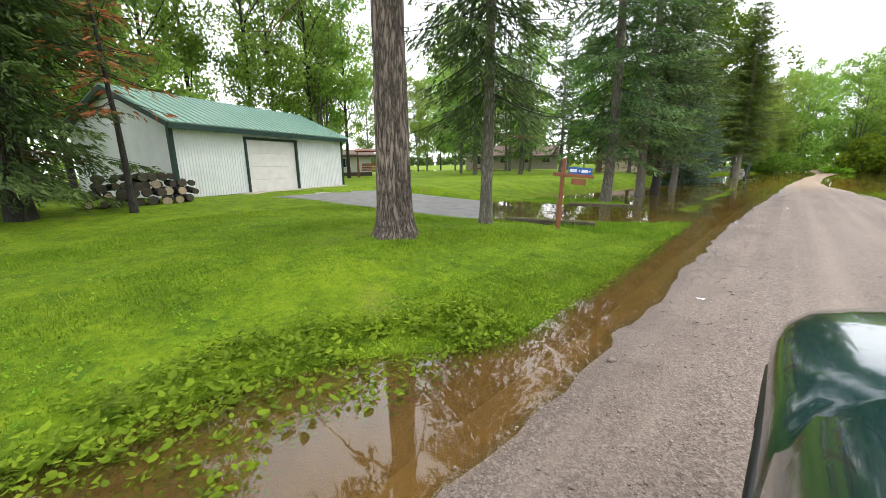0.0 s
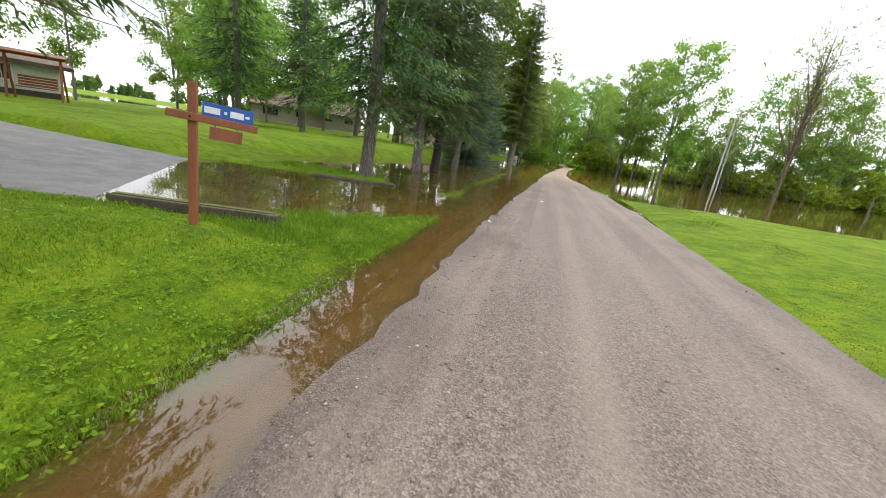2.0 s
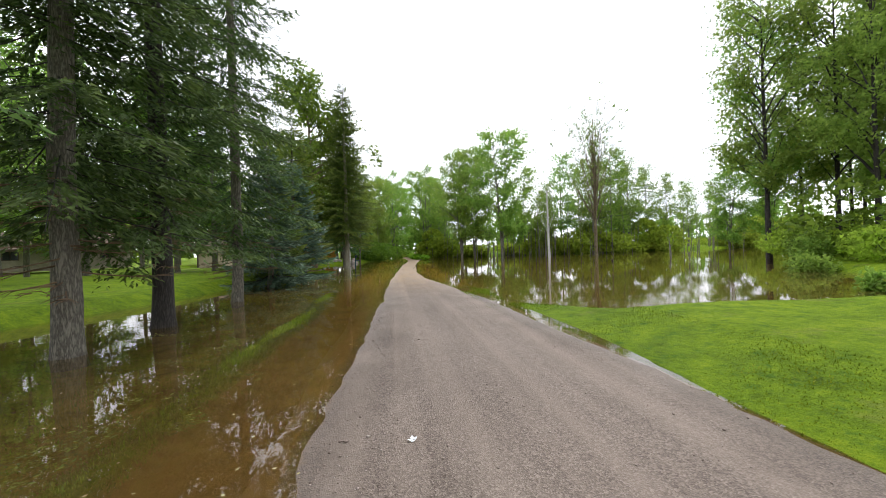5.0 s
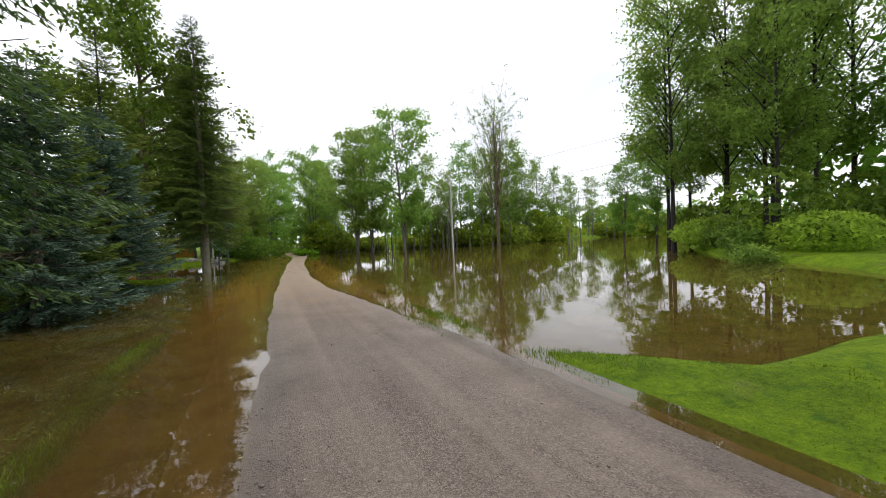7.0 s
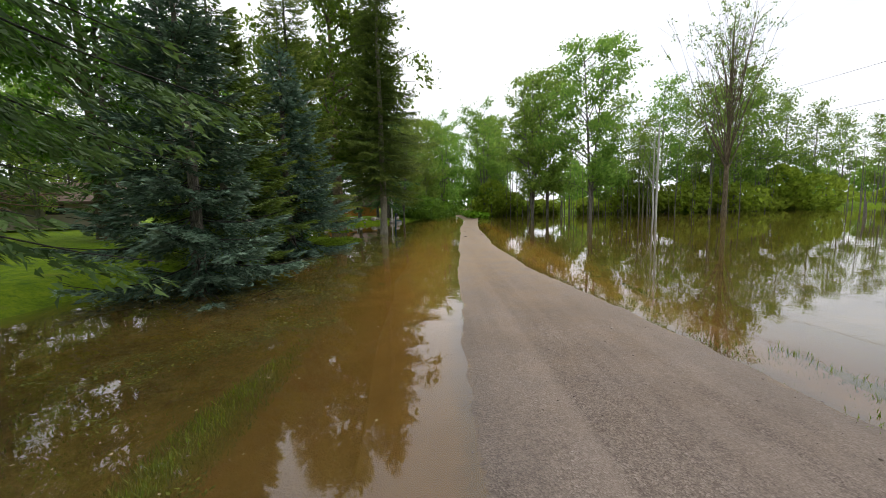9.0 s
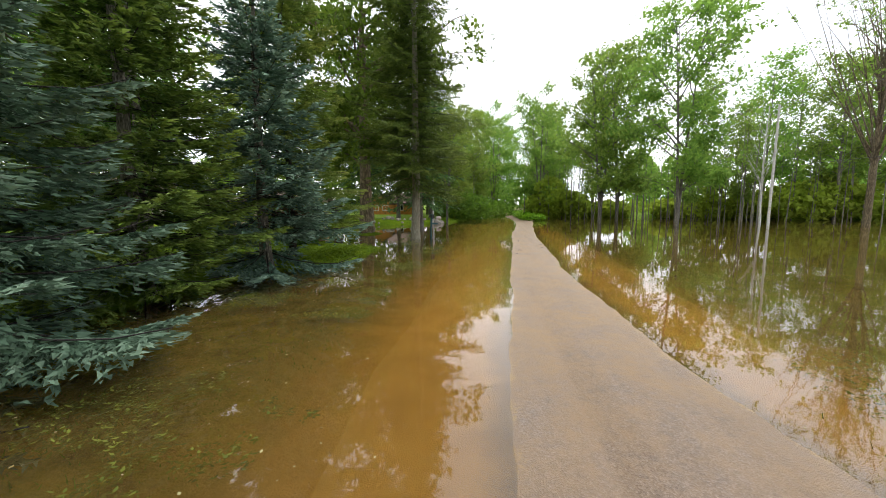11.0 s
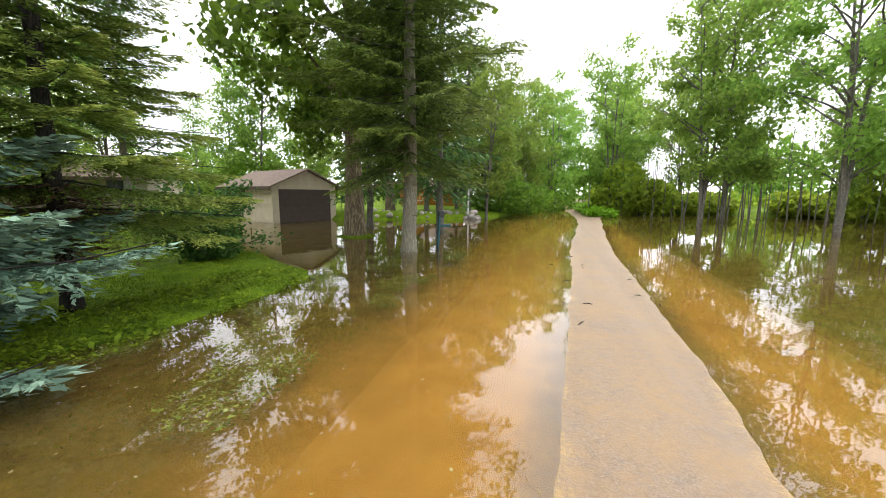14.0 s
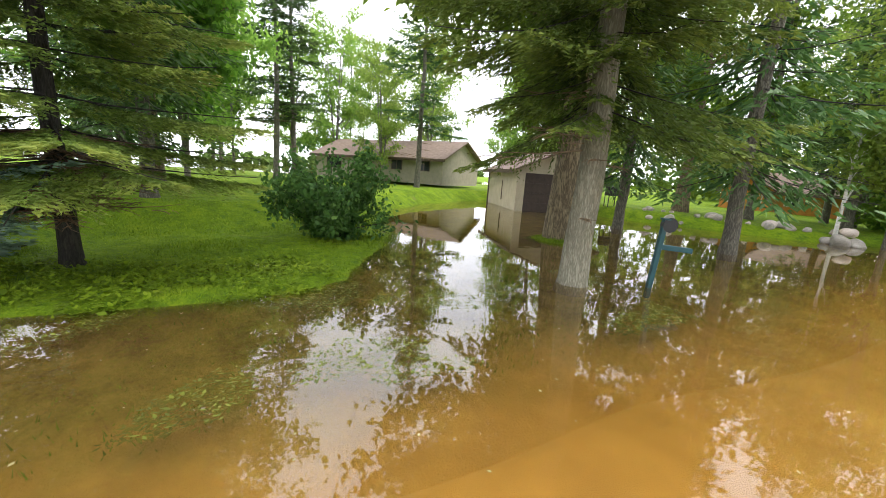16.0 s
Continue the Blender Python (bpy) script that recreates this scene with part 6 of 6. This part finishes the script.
PAINT, GLASS = paint("wet_dark_green_paint"), glass()
GREY_PLASTIC = plain("grey_cowl_plastic", (0.05, 0.052, 0.058), (0.10, 0.103, 0.11), 8, 0.5, 0, 0.2, 0.002)
RUBBER = plain("tyre_rubber", (0.010, 0.010, 0.010), (0.025, 0.024, 0.023), 9, 0.85, 0, 0.3, 0.004)
CHROME = plain("dull_chrome", (0.45, 0.46, 0.47), (0.6, 0.61, 0.62), 5, 0.18, 1.0, 0.02, 0.002)
LAMP_GLASS = plain("clear_lamp_lens", (0.55, 0.57, 0.58), (0.75, 0.77, 0.78), 9, 0.1, 0.0, 0.1, 0.004)
RED_LENS = plain("red_lamp_lens", (0.25, 0.008, 0.008), (0.38, 0.014, 0.012), 9, 0.15, 0.0, 0.1, 0.004)


def loft(rows, close=False):
    """A skin through rows of points, all of one length."""
    rows = np.array(rows, float)
    n, k = rows.shape[:2]
    i, j = np.meshgrid(np.arange(n - 1), np.arange(k - 1), indexing="ij")
    q = (i * k + j).ravel()
    return rows.reshape(-1, 3), np.stack([q, q + 1, q + k + 1, q + k], -1)


def skin(name, rows, material, root, thick=0.02, label="", smooth=True):
    ob = arrays(name, *loft(rows), material, root, label, smooth)
    m = ob.modifiers.new("thick", "SOLIDIFY")
    m.thickness, m.offset = thick, 0
    return ob


def truck(m):
    """Local x to the right, y forward; the cowl lies at y = 0, the nose at y = 1.62."""
    root = thing("truck", m, "dark green pickup truck with wet bonnet standing on the gravel road", "truck")
    axles = (0.92, -2.02)

    def low(y):
        z = 0.36
        for a in axles:
            d = abs(y - a)
            if d < 0.43:
                z = max(z, 0.36 + math.sqrt(0.43 ** 2 - d * d))
        return z

    def top(y):
        return float(np.interp(y, (-3.9, -1.35, -1.3, 0.0, 1.0, 1.45, 1.62), (1.04, 1.04, 1.06, 1.08, 1.02, 0.95, 0.86)))

    ys = sorted(set(list(np.linspace(-3.95, 1.62, 50)) + [a + d for a in axles for d in (-0.43, -0.42, -0.3, 0, 0.3, 0.42, 0.43)]))
    for s, side in ((-1, "left"), (1, "right")):
        rows = []
        for y in ys:
            z0, z1 = low(y), top(y)
            pull = 0.14 * soft(1.15, 1.62, np.array(y)) + 0.0
            arch = sum(0.035 * math.exp(-((y - a) / 0.45) ** 2) for a in axles)
            pts = []
            for f, x in ((0.0, 0.86), (0.12, 0.885), (0.45, 0.90), (0.70, 0.885), (0.86, 0.845), (0.95, 0.78), (1.0, 0.70), (1.005, 0.655)):
                pts.append((s * (x - float(pull) + arch * max(0.0, 1 - f) ** 0.5), y, z0 + (z1 - z0) * f))
            rows.append(pts)
        skin("fender", rows, PAINT, root)
    # bonnet with a raised middle between two soft ridges
    rows = []
    for y in np.linspace(0.02, 1.60, 22):
        z = top(y)
        pull = 0.10 * float(soft(1.2, 1.62, np.array(y)))
        row = []
        for x in (-0.645, -0.60, -0.50, -0.44, -0.40, -0.36, -0.2, 0, 0.2, 0.36, 0.40, 0.44, 0.50, 0.60, 0.645):
            lift = 0.035 * float(soft(0.46, 0.36, np.array(abs(x)))) if abs(x) < 0.46 else 0.0
            row.append((x * (1 - pull * 0.5), y, z + 0.004 + lift * (1 - 0.5 * y / 1.6) + 0.018 * (1 - (x / 0.65) ** 2)))
        rows.append(row)
    skin("bonnet", rows, PAINT, root, 0.015)
    part("grille", boxes(((1.15, 0.06, 0.26), (0, 1.58, 0.66)), bevel=0.02), BLACK, root)
    for z in (0.60, 0.68, 0.76):
        part("grille_bar", boxes(((1.12, 0.03, 0.025), (0, 1.62, z)), bevel=0.008), CHROME, root)
    part("bumper", boxes(((1.60, 0.16, 0.18), (0, 1.66, 0.43)), bevel=0.04), CHROME, root)
    for s in (-1, 1):
        part("headlight", boxes(((0.26, 0.10, 0.15), (s * 0.66, 1.52, 0.72), s * -12), bevel=0.03), LAMP_GLASS, root)
        part("tail_light", boxes(((0.14, 0.06, 0.34), (s * 0.80, -3.94, 0.80)), bevel=0.02), RED_LENS, root)
    # louvred scoop on the bonnet
    scoop = part("scoop", moved(boxes(((0.52, 0.34, 0.05), (0, 0, 0)), bevel=0.022), 0.12, 0.30, 1.145, 2, 0, 0), PAINT, root, "louvred bonnet scoop")
    for i in range(6):
        part("louvre", moved(boxes(((0.44, 0.022, 0.012), (0, 0, 0)), bevel=0.004), 0.12, 0.19 + i * 0.045, 1.176 - i * 0.001, 25, 0, 0), BLACK, scoop)
    part("badge", moved(boxes(((0.34, 0.012, 0.03), (0, 0, 0)), bevel=0.004), 0.10, 0.125, 1.152, -20, 0, 0), CHROME, scoop, "plain chrome strip")
    # cowl, wipers, windscreen
    part("cowl", moved(boxes(((1.36, 0.20, 0.03), (0, 0, 0)), bevel=0.012), 0, -0.08, 1.09, 8, 0, 0), GREY_PLASTIC, root)
    for i in range(22):
        part("cowl_slot", moved(boxes(((0.035, 0.09, 0.008), (0, 0, 0))), -0.50 + i * 0.024 + (0.42 if i > 10 else 0), -0.075, 1.111, 8, 0, 30), BLACK, root)
    for x in (-0.42, 0.15):
        arm = part("wiper", moved(boxes(((0.56, 0.022, 0.016), (0.26, 0, 0)), bevel=0.005), x, -0.12, 1.135, 0, 0, 4), BLACK, root)
        part("blade", moved(boxes(((0.50, 0.012, 0.03), (0.28, 0.03, -0.004)), bevel=0.003), x, -0.15, 1.14, 0, 0, 3), RUBBER, arm)
    glassrows = [[(x * (1 - 0.13 * k), -0.17 - 0.52 * k - 0.09 * (x / 0.7) ** 2, 1.09 + 0.52 * k) for x in np.linspace(-0.70, 0.70, 9)] for k in np.linspace(0, 1, 5)]
    screen = skin("windscreen", glassrows, GLASS, root, 0.006)
    screen.visible_shadow = False
    part("dashboard", boxes(((1.3, 0.36, 0.12), (0, -0.42, 0.98)), bevel=0.04), BLACK, root)
    # cab
    rows = []
    for y, z in ((-0.69, 1.61), (-0.85, 1.655), (-1.2, 1.67), (-1.6, 1.66), (-1.95, 1.62)):
        rows.append([(x, y, z - 0.05 * (abs(x) / 0.6) ** 3) for x in np.linspace(-0.60, 0.60, 9)])
    skin("roof", rows, PAINT, root, 0.03)
    part("cab_back", moved(boxes(((1.24, 0.04, 0.9), (0, 0, 0)), bevel=0.015), 0, -2.0, 1.18, -8, 0, 0), PAINT, root)
    for s in (-1, 1):
        pil = tube([(s * 0.705, -0.17, 1.08), (s * 0.665, -0.42, 1.35), (s * 0.61, -0.71, 1.60)], [0.03, 0.027, 0.03], 6)
        arrays("pillar", *pil, PAINT, root, smooth=True)
        pil = tube([(s * 0.72, -1.92, 1.05), (s * 0.61, -1.95, 1.62)], [0.06, 0.055], 6)
        arrays("pillar", *pil, PAINT, root, smooth=True)
        win = skin("side_window", [[(s * 0.715, -0.25, 1.09), (s * 0.725, -1.85, 1.08)], [(s * 0.615, -0.74, 1.60), (s * 0.615, -1.90, 1.60)]], GLASS, root, 0.006)
        win.visible_shadow = False
        door = part("door", boxes(((0.03, 1.42, 0.60), (s * 0.885, -0.92, 0.72)), bevel=0.012), PAINT, root)
        part("handle", boxes(((0.03, 0.16, 0.035), (s * 0.912, -1.45, 0.90)), bevel=0.01), BLACK, door)
        arm = part("mirror", moved(boxes(((0.075, 0.20, 0.16), (0, 0, 0)), bevel=0.03), s * 0.80, -0.62, 1.17, 0, 0, 0), BLACK, root, "folded glossy black door mirror")
        part("mirror_glass", moved(boxes(((0.006, 0.16, 0.12), (s * -0.037, 0, 0)), bevel=0.002), s * 0.80, -0.62, 1.17), CHROME, arm)
        part("seat", boxes(((0.5, 0.5, 0.5), (s * 0.33, -1.35, 0.85)), ((0.5, 0.16, 0.62), (s * 0.33, -1.66, 1.10)), bevel=0.05), GREY_PLASTIC, root)
    # bed
    part("bed_floor", boxes(((1.5, 1.88, 0.05), (0, -2.98, 0.62))), PAINT, root)
    part("tailgate", boxes(((1.5, 0.05, 0.46), (0, -3.93, 0.82)), bevel=0.015), PAINT, root)
    part("rear_bumper", boxes(((1.62, 0.14, 0.16), (0, -4.02, 0.48)), bevel=0.03), CHROME, root)
    part("floor_pan", boxes(((1.5, 5.2, 0.06), (0, -1.2, 0.42))), BLACK, root)
    for a in axles:
        for s in (-1, 1):
            bm = bmesh.new()
            bmesh.ops.create_cone(bm, cap_ends=True, segments=36, radius1=0.355, radius2=0.355, depth=0.23)
            bmesh.ops.bevel(bm, geom=[e for e in bm.edges if abs(e.verts[0].co.z - e.verts[1].co.z) < 0.01], offset=0.05, segments=3, affect="EDGES")
            wheel = part("tyre", moved(bm, s * 0.79, a, 0.355, 0, 90, 0), RUBBER, root, "black tyre", True)
            bm = bmesh.new()
            bmesh.ops.create_cone(bm, cap_ends=True, segments=28, radius1=0.21, radius2=0.19, depth=0.05)
            part("rim", moved(bm, s * 0.905, a, 0.355, 0, s * 90, 0), CHROME, wheel)
            arc = [(s * 0.915, a + 0.45 * math.cos(t), 0.36 + 0.45 * math.sin(t)) for t in np.linspace(0.05, math.pi - 0.05, 16)]
            arrays("arch_lip", *tube(arc, [0.022] * 16, 6), BLACK, root, smooth=True)
    # standing drops of rain on the bonnet
    r = np.random.default_rng(6)
    n = 420
    x, y = r.uniform(-0.62, 0.62, n), r.uniform(0.06, 1.4, n)
    z = np.array([top(b) + 0.022 + (0.035 * (1 - 0.5 * b / 1.6) if abs(a) < 0.37 else 0) + 0.018 * (1 - (a / 0.65) ** 2) - 0.008 for a, b in zip(x, y)])
    s = r.uniform(0.003, 0.009, n)
    dome = np.array([(1, 0, 0), (0.3, 0.9, 0), (-0.8, 0.6, 0), (-0.8, -0.6, 0), (0.3, -0.9, 0), (0, 0, 0.5)])
    v = dome[None] * s[:, None, None] * r.uniform(0.7, 1.4, (n, 1, 1)) + np.stack([x, y, z], 1)[:, None]
    f = np.array([(0, 1, 5), (1, 2, 5), (2, 3, 5), (3, 4, 5), (4, 0, 5)])
    drops = arrays("raindrop", v.reshape(-1, 3), (np.arange(n)[:, None, None] * 6 + f[None]).reshape(-1, 3), GLASS, root, "clear standing raindrops", True)
    tagged(drops, kind="stuff")
    return root


truck(pose(1.11, 0.34, 0.135, 0, 0, -0.5))
